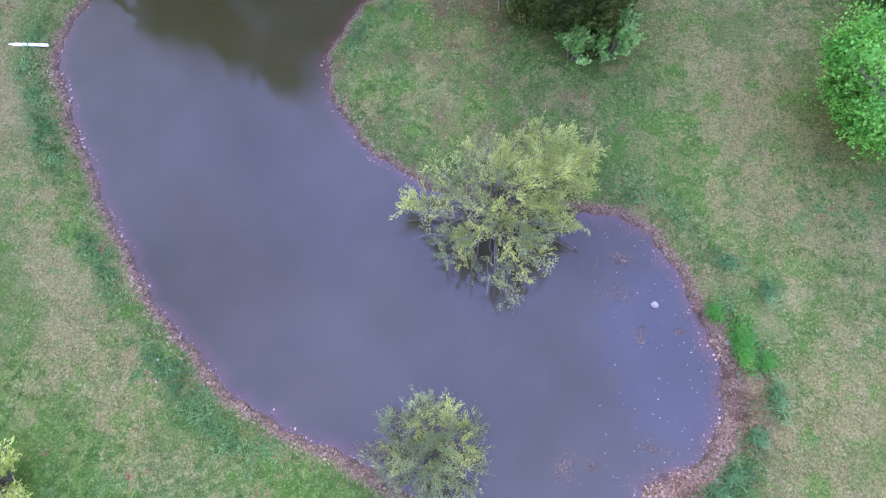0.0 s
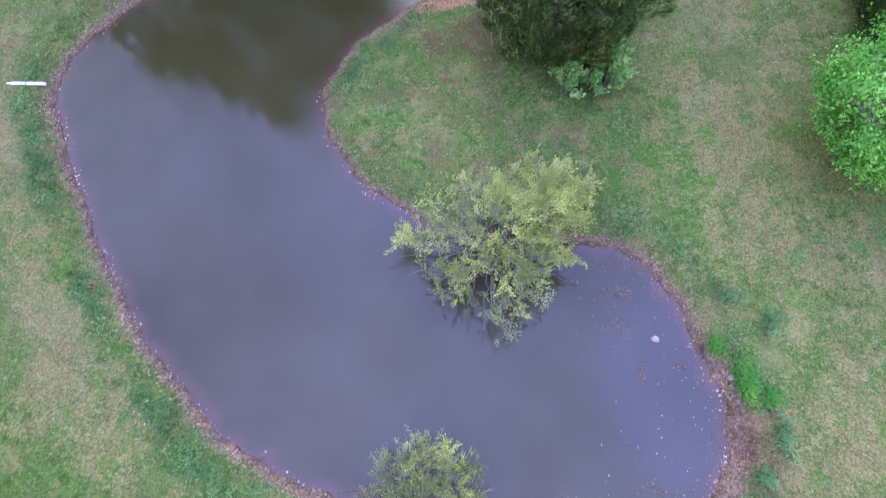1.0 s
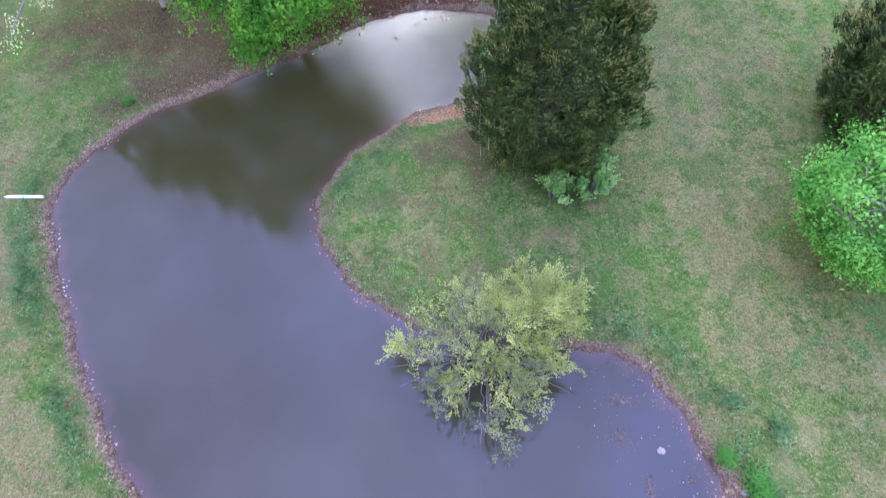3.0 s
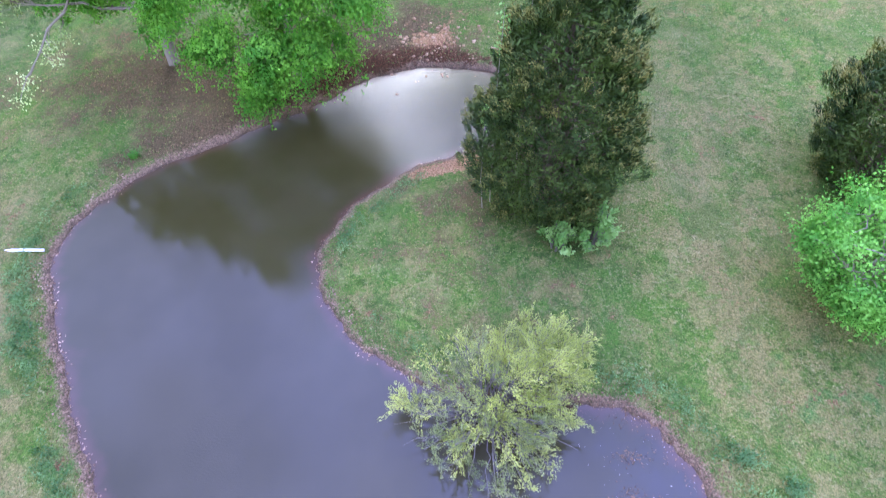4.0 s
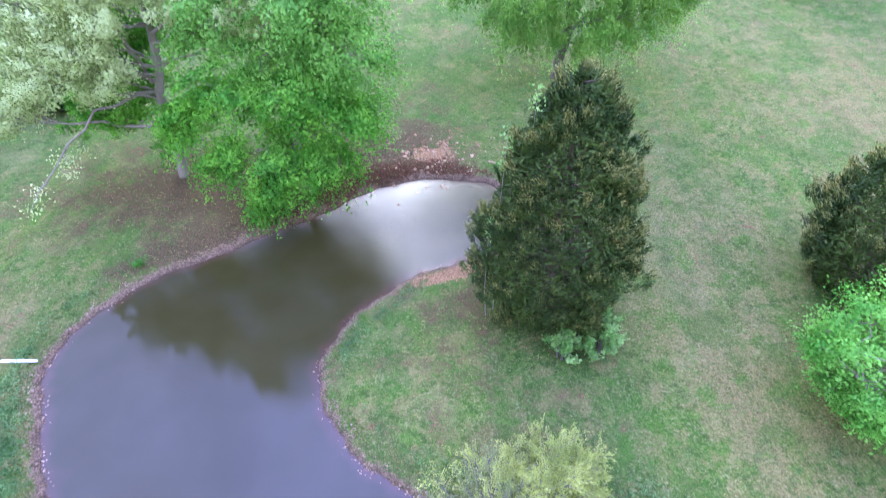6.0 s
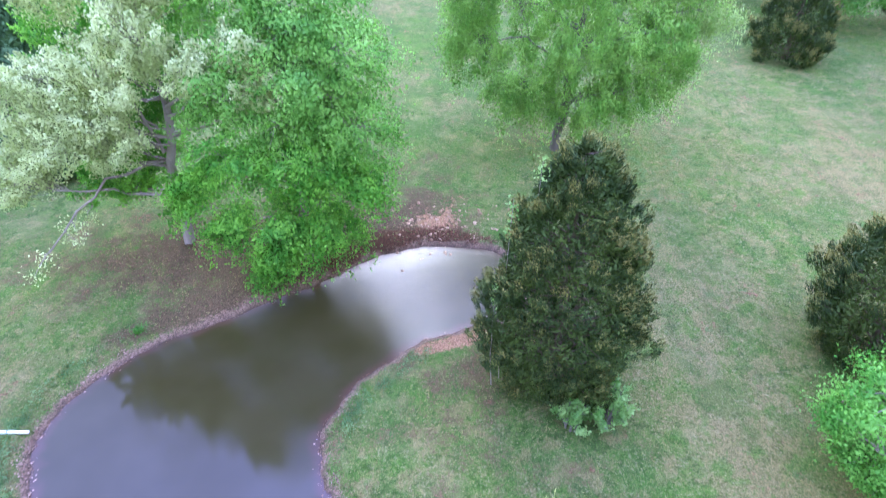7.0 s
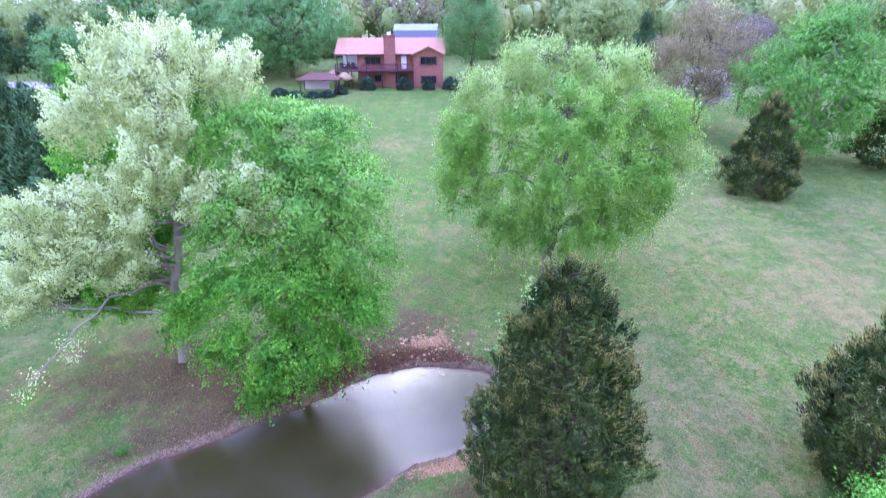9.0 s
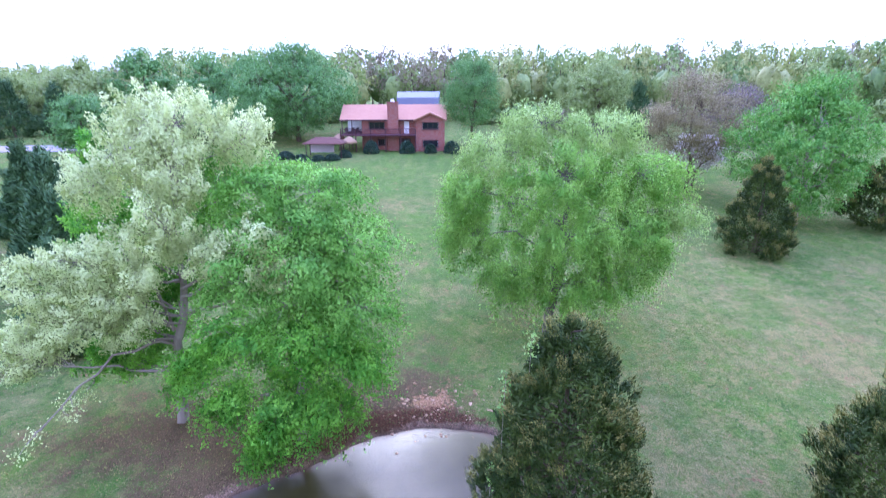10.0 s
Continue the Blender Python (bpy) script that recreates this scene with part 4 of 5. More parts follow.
broadleaf("ash_tree", 35.4, 54.5, 14.8, 6.8, 1.2, "broad green leafy tree behind a cedar", "tree", BARK_GREY, L_ASH, 15,
          clumps=240, per=190, size=0.22, heart=170, trunk_r=0.25, spread=0.56, top=0.55, rough=0.36, flat=0.75)
broadleaf("budding_tree", 29.2, 66.5, 14.4, 5.9, 4.0, "tree in brownish bud with thin branches", "tree", BARK_DARK, L_BUD, 16,
          clumps=190, per=170, size=0.18, trunk_r=0.22, spread=0.62, top=0.75, fork=0.14, rough=0.2, flat=0.8)
broadleaf("budding_tree", 40.0, 77.0, 12.5, 4.6, 3.0, "smaller tree in mauve bud at the wood edge", "tree", BARK_DARK, L_REDBUD, 26,
          clumps=110, per=150, size=0.18, trunk_r=0.18, spread=0.65, top=0.75)
broadleaf("flowering_tree", 31.2, 69.5, 6.8, 3.4, 2.6, "small tree with thin white blossom under taller trees", "tree", BARK_DARK, L_BLOSSOM, 31,
          clumps=90, per=150, size=0.18, slim=0.8, trunk_r=0.12, spread=0.42, top=0.8, fork=0.2)
broadleaf("background_tree", 31.5, 118, 14.6, 7.6, 1.5, "broad grey green tree at the wood edge", "tree", BARK_DARK, L_WOOD, 27,
          clumps=150, per=120, size=0.36, heart=90, trunk_r=0.3, spread=0.9, rough=0.2, top=0.8, flat=0.7)
broadleaf("sparse_tree", 4.4, 98.7, 16.5, 4.6, 3.2, "slender tree with thin grey green foliage beside the barn", "tree", BARK_DARK, L_DEEP, 17,
          clumps=170, per=220, size=0.19, trunk_r=0.24, spread=0.6, top=0.6, flat=0.9, oval=(1.12, 1))
broadleaf("oak_tree", -28.3, 106, 18.3, 10.6, 1.0, "big dense dark green tree beside the house", "tree", BARK_DARK, L_DEEP, 18,
          clumps=260, per=120, size=0.36, heart=200, trunk_r=0.4, spread=0.85, top=0.7, rough=0.3, flat=0.8)
for i, (tx, ty, th, tr, tl) in enumerate([(-50, 122, 16.5, 8, L_DEEP), (-64, 121, 17.5, 7.5, L_DEEP), (-41, 121, 15.5, 7, L_DEEP), (-46, 108, 8, 6, L_DEEP), (-36, 116, 9, 6, L_DEEP), (-57, 112, 9, 6, L_WOOD), (-72, 118, 13, 7, L_WOOD), (-83, 130, 15.5, 9, L_WOOD), (-98, 128, 12, 8, L_WOOD)]):
    broadleaf("background_tree", tx, ty, th, tr, 1.5, "leafy spring tree behind the lawn", "tree", BARK_DARK, tl, 40 + i,
              clumps=90, per=90, size=0.42, heart=90, trunk_r=0.3, spread=0.9, rough=0.3, flat=0.8)
broadleaf("round_tree", -60.3, 92, 10.6, 5.4, 0.5, "compact rounded dark green tree", "tree", BARK_DARK, L_DEEP, 46, clumps=120, per=90, size=0.32, heart=90, trunk_r=0.2, spread=0.7, top=0.9)
for i, (tx, ty, th, tr) in enumerate([(-30.2, 40, 9.8, 3.6), (-25.4, 34.0, 8.6, 3.2), (-34.5, 46, 9.4, 3.8), (-28.2, 36.5, 9.0, 3.4), (-41, 52, 8.8, 3.6), (-23.6, 30.5, 6.5, 2.8)]):
    conifer("spruce_tree", tx, ty, th, tr, "green spruce in a row along the lawn edge", "tree", L_SPRUCE, L_SPRUCE, 50 + i, clumps=380, per=26, size=0.38, belly=0.1, point=0.9, lump=0.5, base=0.85)
for i, (tx, ty, th, tr) in enumerate([(-87, 112, 10.5, 5), (-80, 116, 9.5, 5), (-95, 110, 11, 5), (35.6, 105, 10.3, 2.4), (37.5, 108, 7, 2.4)]):
    conifer("pine_tree", tx, ty, th, tr, "dark pine far behind the lawn", "tree", L_SPRUCE, L_SPRUCE, 60 + i, clumps=200, per=40, size=0.45, belly=0.2, lump=0.8, fluff=0.5)

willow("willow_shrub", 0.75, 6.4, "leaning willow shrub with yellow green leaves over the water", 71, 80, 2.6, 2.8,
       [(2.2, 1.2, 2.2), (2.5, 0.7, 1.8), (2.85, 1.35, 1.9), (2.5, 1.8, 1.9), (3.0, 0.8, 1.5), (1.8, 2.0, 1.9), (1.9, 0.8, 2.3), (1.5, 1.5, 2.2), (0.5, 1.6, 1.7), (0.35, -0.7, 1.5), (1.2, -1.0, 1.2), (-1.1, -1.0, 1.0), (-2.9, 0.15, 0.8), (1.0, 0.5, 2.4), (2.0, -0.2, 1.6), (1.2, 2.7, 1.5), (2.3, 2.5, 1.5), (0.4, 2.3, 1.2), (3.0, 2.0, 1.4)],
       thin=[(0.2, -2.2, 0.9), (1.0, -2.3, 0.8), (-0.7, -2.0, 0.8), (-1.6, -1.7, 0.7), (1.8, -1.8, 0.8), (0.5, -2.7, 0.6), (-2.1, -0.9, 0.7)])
willow("willow_shrub", -0.8, -0.5, "grey green willow shrub at the water edge", 72, 46, 1.7, 2.2, [], share=0.15)
shrub("yellow_shrub", -12.0, -1.9, 2.3, 1.2, "yellow green shrub on the lawn", L_WILLOW, 73, stems=26, per=200, size=0.13)


def woodland():
    """The wood that closes the view behind the house: many small trees in one sheet of foliage a kind."""
    rng = np.random.default_rng(90)
    root = tagged(new("woodland"), "mixed spring woodland with bare trunks behind the lawn", "woodland", kind="stuff")
    kinds = [(L_WOOD, "crown"), (L_WOOD_YELLOW, "crown"), (L_WOOD_GREY, "crown"), (L_WOOD_DEEP, "crown")]
    cent, outs = [[] for _ in kinds], [[] for _ in kinds]
    hearts, heart_size = [[] for _ in kinds], [[] for _ in kinds]
    paths = []
    for row in range(5):
        y0 = 136 + row * 13
        for x in np.arange(-0.92 * y0, 1.0 * y0, 5.0):
            tx, ty = x + rng.uniform(-3, 3), y0 + rng.uniform(-7, 7)
            if -14 < tx < 2 and ty < 138:
                continue
            bare = -24 < tx * 130 / ty < 2
            kind = 2 if bare and rng.uniform() < 0.55 else int(rng.choice(4, p=[0.46, 0.34, 0.03, 0.17]))
            tall = rng.uniform(14.0, 17.0) + row * 0.9 + (1.5 if tx > 0.3 * ty else 0) - (4.5 if tx < -0.55 * ty else 0)
            rad = rng.uniform(3.4, 5.6)
            z0 = float(lay(np.array([tx]), np.array([ty]))[0])
            paths.append(bend(rng, (tx, ty, z0 - 0.3), (tx + rng.uniform(-1, 1), ty, z0 + tall * 0.92), 0.28, 0.04, 4, 0, 0.02))
            stem = paths[-1]
            for q in range(2):
                a = stem[2 + q % 3][0]
                paths.append(bend(rng, a, a + np.array([rng.uniform(-3, 3), rng.uniform(-2, 2), rng.uniform(2, 4)]), 0.08, 0.02, 2))
            m = 26
            v = unit(rng, m) * (rng.uniform(0.3, 1.05, m) ** 0.5)[:, None]
            lo = 0.36 if kind == 2 else 0.06
            c = np.stack([tx + v[:, 0] * rad, ty + v[:, 1] * rad, z0 + tall * ((1 + lo) / 2 + v[:, 2] * (1 - lo) / 2)], 1)
            per = 16 if kind == 2 else 23
            puff = np.clip(rng.normal(size=(m * per, 3)), -1.6, 1.6) * np.array([[0.75, 0.75, 0.75]])
            c = np.repeat(c, per, 0) + puff
            if kind != 2:
                hearts[kind].append((tx, ty, z0 + tall * ((1 + lo) / 2 - 0.08)))
                heart_size[kind].append((rad * 0.6, rad * 0.6, tall * (1 - lo) * 0.28))
            cent[kind].append(c)
            outs[kind].append(puff * 0.6 + (c - np.array([[tx, ty, z0 + tall * 0.45]])) / np.array([[rad, rad, tall * 0.5]]))
    for x in np.arange(-125, 150, 2.6):
        tx, ty = x + rng.uniform(-1, 1), rng.uniform(129, 137) + (8 if -16 < x < 4 else 0)
        z0 = float(lay(np.array([tx]), np.array([ty]))[0])
        v = unit(rng, 9) * np.array([[2.4, 1.6, 1.5]])
        c = np.array([[tx, ty, z0 + rng.uniform(1.2, 2.6)]]) + v
        kind, puff = int(rng.choice([0, 2, 3])), rng.normal(size=(234, 3)) * 0.6
        cent[kind].append(np.repeat(c, 26, 0) + puff)
        outs[kind].append(puff + np.array([[0, 0, 0.4]]))
    for (mat, nm), c, o in zip(kinds, cent, outs):
        c, o = np.concatenate(c), np.concatenate(o)
        tagged(part(nm, leaves(nm, rng, c, 0.84, 0.7, mat, None, 0.0, o), root), kind="stuff")
    for (mat, nm), c, r in zip(kinds, hearts, heart_size):
        if c:
            tagged(part("inner_crown", lumps("inner_crown", rng, np.array(c), np.array(r), mat, 2), root), kind="stuff")
    tagged(part("trunk", tubes("trunk", paths, BARK_DARK, 4), root), kind="stuff")


woodland()


# ---- house and outbuildings ----
def box(bm, x0, x1, y0, y1, z0, z1):
    m = Matrix.Translation(((x0 + x1) / 2, (y0 + y1) / 2, (z0 + z1) / 2)) @ Matrix.Diagonal((x1 - x0, y1 - y0, z1 - z0, 1))
    bmesh.ops.create_cube(bm, size=1, matrix=m)


def boxes(name, rows, mat, parent, label="", bevel=0.0):
    bm = bmesh.new()
    for r in rows:
        box(bm, *r)
    if bevel:
        bmesh.ops.bevel(bm, geom=bm.edges[:], offset=bevel, segments=1, affect="EDGES")
    me = bpy.data.meshes.new(name)
    bm.to_mesh(me)
    bm.free()
    me.materials.append(mat)
    return part(name, me, parent, label)


def prism(name, section, a, b, axis, mat, parent, label=""):
    """A closed section swept from a to b: along x the section is (y, z), along y it is (x, z)."""
    n = len(section)
    put = (lambda s, t: (t, s[0], s[1])) if axis == "x" else (lambda s, t: (s[0], t, s[1]))
    me = bpy.data.meshes.new(name)
    faces = [tuple(range(n)), tuple(range(2 * n - 1, n - 1, -1))] + [(i, (i + 1) % n, n + (i + 1) % n, n + i) for i in range(n)]
    me.from_pydata([put(s, a) for s in section] + [put(s, b) for s in section], [], faces)
    bm = bmesh.new()
    bm.from_mesh(me)
    bmesh.ops.recalc_face_normals(bm, faces=bm.faces[:])
    bm.to_mesh(me)
    bm.free()
    me.materials.append(mat)
    return part(name, me, parent, label)


def pierced(x0, x1, y0, y1, z0, z1, holes):
    """Boxes of a wall along x with rectangular openings (hx0, hx1, hz0, hz1)."""
    xs = sorted({x0, x1, *[h[0] for h in holes], *[h[1] for h in holes]})
    out = []
    for a, b in zip(xs, xs[1:]):
        cuts = sorted((h[2], h[3]) for h in holes if h[0] <= a + 1e-6 and h[1] >= b - 1e-6)
        z = z0
        for c, d in cuts:
            if c > z:
                out.append((a, b, y0, y1, z, c))
            z = d
        if z < z1:
            out.append((a, b, y0, y1, z, z1))
    return out


def window(parent, x0, x1, z0, z1, y, panes=3):
    w = 0.09
    fr = boxes("window", [(x0, x1, y + 0.05, y + 0.15, z0, z0 + w), (x0, x1, y + 0.05, y + 0.15, z1 - w, z1), (x0, x0 + w, y + 0.05, y + 0.15, z0 + w, z1 - w),
                          (x1 - w, x1, y + 0.05, y + 0.15, z0 + w, z1 - w)], TRIM_DARK, parent, "dark framed window")
    boxes("sill", [(x0 - 0.08, x1 + 0.08, y - 0.08, y + 0.05, z0 - 0.1, z0)], TRIM_DARK, fr)
    step = (x1 - x0 - 2 * w) / panes
    for i in range(panes):
        a = x0 + w + i * step
        boxes("pane", [(a + 0.03, a + step - 0.03, y + 0.09, y + 0.11, z0 + w, z1 - w)], GLASS, fr)
        if i:
            boxes("mullion", [(a - 0.03, a + 0.03, y + 0.06, y + 0.14, z0 + w, z1 - w)], TRIM_DARK, fr)
    for a, b in ((x0 + w, x0 + w + step * 0.35), (x1 - w - step * 0.35, x1 - w)):
        boxes("curtain", [(a, b, y + 0.19, y + 0.22, z0 + w, z1 - w)], CURTAIN, fr, "pale curtain")
    return fr


def brick_mat():
    k = Mat("red_brick", 0.9, 0.15)
    b = k.n.new("ShaderNodeTexBrick")
    b.inputs["Scale"].default_value = 1.0
    b.inputs["Brick Width"].default_value, b.inputs["Row Height"].default_value, b.inputs["Mortar Size"].default_value = 0.22, 0.075, 0.012
    b.inputs["Color1"].default_value, b.inputs["Color2"].default_value, b.inputs["Mortar"].default_value = (0.30, 0.085, 0.05, 1), (0.20, 0.055, 0.035, 1), (0.28, 0.2, 0.16, 1)
    mp = k.n.new("ShaderNodeMapping")
    mp.inputs["Rotation"].default_value = (radians(90), 0, 0)
    k.l.new(k.co, mp.inputs["Vector"])
    k.l.new(mp.outputs["Vector"], b.inputs["Vector"])
    k.color(k.mix(k.math("MULTIPLY", k.noise(0.7, 4), 0.35), b.outputs["Color"], (0.16, 0.05, 0.05)))
    return k.bump(b.outputs["Fac"], 0.3, 0.01).m


def shingle_mat():
    k = Mat("red_shingles", 0.9, 0.15)
    course = k.noise(6, 2, stretch=(0.5, 5, 5))
    k.color(k.mix(k.math("MULTIPLY", k.math("ADD", course, k.noise(1.1, 4, w=1)), 0.5), (0.26, 0.125, 0.07), (0.43, 0.25, 0.145)))
    return k.bump(course, 0.5, 0.02).m


BRICK, SHINGLE = brick_mat(), shingle_mat()
TRIM_DARK = plain("dark_brown_trim", (0.06, 0.03, 0.03), 0.6)
DECK = plain("stained_deck_boards", (0.075, 0.03, 0.032), 0.75)
WHITE = plain("white_painted_boards", (0.78, 0.77, 0.76), 0.6, 0.3, 0.08)
CURTAIN = plain("curtain_cloth", (0.55, 0.55, 0.58), 0.9)
METAL = plain("grey_roof_metal", (0.22, 0.235, 0.25), 0.8, 0.2, 0.15, 0.6)
# the roof metal darkened, painting shade on the steep lower slopes
METAL_SHADED = plain("shaded_roof_metal", (0.095, 0.10, 0.105), 0.8, 0.2, 0.2, 0.6)
BROWN_ROOF = plain("brown_felt_roof", (0.12, 0.065, 0.045), 0.9, 0.1, 0.3, 2)
THATCH = plain("thatch", (0.30, 0.20, 0.11), 0.95, 0.1, 0.4, 8, 0.6)
TAN = plain("pale_canvas", (0.66, 0.55, 0.55), 0.8, 0.2, 0.12)
ASPHALT = plain("asphalt", (0.25, 0.225, 0.20), 0.9, 0.2, 0.25, 0.8)
DARKSTUFF = plain("dark_painted_metal", (0.03, 0.03, 0.035), 0.5)
glass = Mat("window_glass", 0.05, 0.5)
glass.color((0.012, 0.014, 0.018))
GLASS = glass.m


def build_house():
    g = 5.75
    up, eave, ridge = g + 2.9, g + 5.5, g + 7.75
    root = tagged(new("house"), "two storey red brick house with a pink shingle roof and deck", "house")
    yw, ym, yb = 95.5, 97.0, 105.0
    # recessed front wall
    up_win, door, low_door, low_win = (-13.7, -10.9, up + 0.75, up + 2.0), (-7.55, -6.65, up, up + 2.1), (-9.4, -6.4, g, g + 2.1), (-12.2, -10.9, g + 0.9, g + 2.0)
    boxes("wall", pierced(-14.9, -5.4, ym, ym + 0.25, g - 0.5, eave, [up_win, door, low_door, low_win]), BRICK, root, "red brick front wall")
    # gabled wing
    w_up, w_low = (-4.35, -1.5, up + 0.85, up + 2.05), (-4.3, -1.55, g + 0.75, g + 1.95)
    boxes("wall", pierced(-5.4, -0.5, yw, yw + 0.25, g - 0.5, eave, [w_up, w_low]), BRICK, root, "red brick wing wall")
    prism("gable", [(-5.4, eave), (-0.5, eave), (-2.95, eave + 0.95)], yw, yw + 0.25, "y", BRICK, root)
    boxes("wall", [(-5.4, -5.15, yw + 0.25, ym, g - 0.5, eave), (-0.75, -0.5, yw + 0.25, yb, g - 0.5, eave), (-14.9, -14.65, ym + 0.25, yb, g - 0.5, eave),
                   (-14.65, -0.75, yb - 0.25, yb, g - 0.5, eave)], BRICK, root, "red brick side walls")
    boxes("floor", [(-14.65, -0.75, ym + 0.25, yb - 0.25, up - 0.25, up)], DECK, root)
    for wdw in (up_win, low_win):
        window(root, *wdw, ym)
    for wdw in (w_up, w_low):
        window(root, *wdw, yw)
    d = boxes("door", [(door[0], door[1], ym + 0.08, ym + 0.14, door[2], door[3])], WHITE, root, "white painted glazed door")
    boxes("door_handle", [(door[0] + 0.08, door[0] + 0.14, ym + 0.02, ym + 0.08, up + 1.0, up + 1.1)], DARKSTUFF, d)
    ld = boxes("door", [(low_door[0], low_door[1], ym + 0.08, ym + 0.16, g, g + 2.1)], DECK, root, "brown wooden basement door")
    for i in range(4):
        boxes("panel", [(low_door[0] + 0.12 + i * 0.74, low_door[0] + 0.68 + i * 0.74, ym + 0.05, ym + 0.08, g + 0.2, g + 1.9)], TRIM_DARK, ld)
    # main roof and the small front gable roof
    t = 0.16
    prism("roof", [(96.3, eave - 0.15), (101.0, ridge), (105.8, eave - 0.15), (105.8, eave - 0.15 - t), (101.0, ridge - t - 0.05), (96.3, eave - 0.15 - t)], -18.6, -0.15, "x", SHINGLE, root, "pink red shingle roof")
    prism("roof", [(-5.8, eave - 0.18), (-2.95, eave + 1.12), (-0.1, eave - 0.18), (-0.1, eave - 0.36), (-2.95, eave + 0.9), (-5.8, eave - 0.36)], yw - 0.45, 99.2, "y", SHINGLE, root, "pink red gable roof")
    boxes("gutter", [(-18.6, -5.8, 96.2, 96.32, eave - 0.36, eave - 0.16)], TRIM_DARK, root)
    ch = boxes("chimney", [(-10.3, -8.45, 96.1, 96.98, g - 0.4, g + 8.1), (-10.4, -8.35, 96.0, 97.08, g + 8.1, g + 8.3)], BRICK, root, "broad red brick chimney")
    boxes("flue_cap", [(-9.7, -9.1, 96.3, 96.8, g + 8.3, g + 8.75)], WHITE, ch, "white flue cap")
    # porch under the roof's west end
    # white panel added to stand in for the bright view through the porch
    boxes("porch_panel", [(-18.3, -14.9, 103.0, 103.2, up, eave - 0.3)], WHITE, root, "white panel added in place of the bright view through the porch")
    for x in (-18.3, -16.6):
        boxes("post", [(x, x + 0.14, 96.5, 96.64, g - 0.3, eave - 0.3)], TRIM_DARK, root)
    # deck
    dk = boxes("deck", [(-18.4, -5.42, 94.7, 96.98, up - 0.22, up - 0.02), (-18.4, -14.95, 96.98, 103, up - 0.22, up - 0.02)], DECK, root, "dark stained deck with railing")
    for x in np.arange(-18.3, -5.4, 2.55):
        boxes("post", [(x, x + 0.15, 94.75, 94.9, g - 0.4, up + 0.95)], DECK, dk)
    boxes("rail", [(-18.4, -5.42, 94.76, 94.88, up + 0.9, up + 1.0), (-18.4, -5.42, 94.78, 94.86, up + 0.1, up + 0.17)], DECK, dk)
    for x in np.arange(-18.2, -5.5, 0.2):
        boxes("baluster", [(x, x + 0.06, 94.8, 94.84, up + 0.17, up + 0.9)], DECK, dk)


def deck_chair(x, y, z, turn):
    root = tagged(new("deck_chair"), "dark deck chair on the porch deck", "chair", "chairs on the porch")
    boxes("seat", [(-0.28, 0.28, -0.28, 0.28, 0.38, 0.45)], DARKSTUFF, root)
    boxes("backrest", [(-0.28, 0.28, 0.24, 0.31, 0.45, 1.05)], DARKSTUFF, root)
    for a in (-0.26, 0.2):
        for b in (-0.26, 0.2):
            boxes("leg", [(a, a + 0.06, b, b + 0.06, 0, 0.38)], DARKSTUFF, root)
    root.matrix_world = pose(x, y, z, 0, 0, turn)
    return root


def build_barn():
    g = float(lay(np.array([-6.0]), np.array([126.0]))[0])
    root = tagged(new("barn"), "barn with a grey metal gambrel roof behind the house", "barn")
    x0, x1, y0, y1 = -10.8, -1.5, 121.5, 129.5
    ym = (y0 + y1) / 2
    for a in (y0 + 0.3, y1 - 0.5):
        boxes("wall", [(x0 + 0.2, x1 - 0.2, a, a + 0.2, g - 0.5, 12.8)], TRIM_DARK, root)
    for x in (x0 + 0.2, x1 - 0.4):
        prism("gable_wall", [(y0 + 0.5, g - 0.5), (y0 + 0.5, 12.8), (y0 + 1.6, 14.0), (ym, 15.2), (y1 - 1.6, 14.0), (y1 - 0.5, 12.8), (y1 - 0.5, g - 0.5)], x, x + 0.2, "x", TRIM_DARK, root)
    for sgn, a, b, c in ((1, y0, y0 + 1.4, ym), (-1, y1, y1 - 1.4, ym)):
        prism("roof", [(a, 12.6), (b, 14.15), (b, 14.27), (a, 12.72)], x0, x1, "x", METAL_SHADED, root, "grey lower roof slope, darkened to paint its shade")
        prism("roof", [(b, 14.15), (c, 15.35), (c, 15.47), (b, 14.27)], x0, x1, "x", METAL, root, "pale grey upper roof slope")
    for x in np.arange(x0, x1, 0.9):
        prism("seam", [(y0 + 1.4, 14.27), (ym, 15.47), (ym, 15.51), (y0 + 1.4, 14.31)], x, x + 0.05, "x", METAL, root)


def build_umbrella(x, y, r, h):
    root = thing("thatched_umbrella", x, y, "thatched tan garden umbrella on a post", "umbrella")
    rng = np.random.default_rng(7)
    part("pole", tubes("pole", [[((0, 0, -0.1), 0.06), ((0, 0, h), 0.05)]], BARK_DARK, 8), root)
    prof = [(0.04, h + 0.35), (r * 0.45, h + 0.02), (r * 0.8, h - 0.38), (r, h - 0.75), (r * 0.93, h - 0.78), (r * 0.4, h - 0.2), (0.02, h + 0.1)]
    n = 22
    v = [(q * (1 + 0.05 * rng.normal()) * math.cos(2 * math.pi * k / n), q * math.sin(2 * math.pi * k / n), z + 0.04 * rng.normal()) for q, z in prof for k in range(n)]
    f = [(i * n + k, i * n + (k + 1) % n, (i + 1) * n + (k + 1) % n, (i + 1) * n + k) for i in range(len(prof) - 1) for k in range(n)]
    part("canopy", mesh_from("canopy", v, f, THATCH), root)


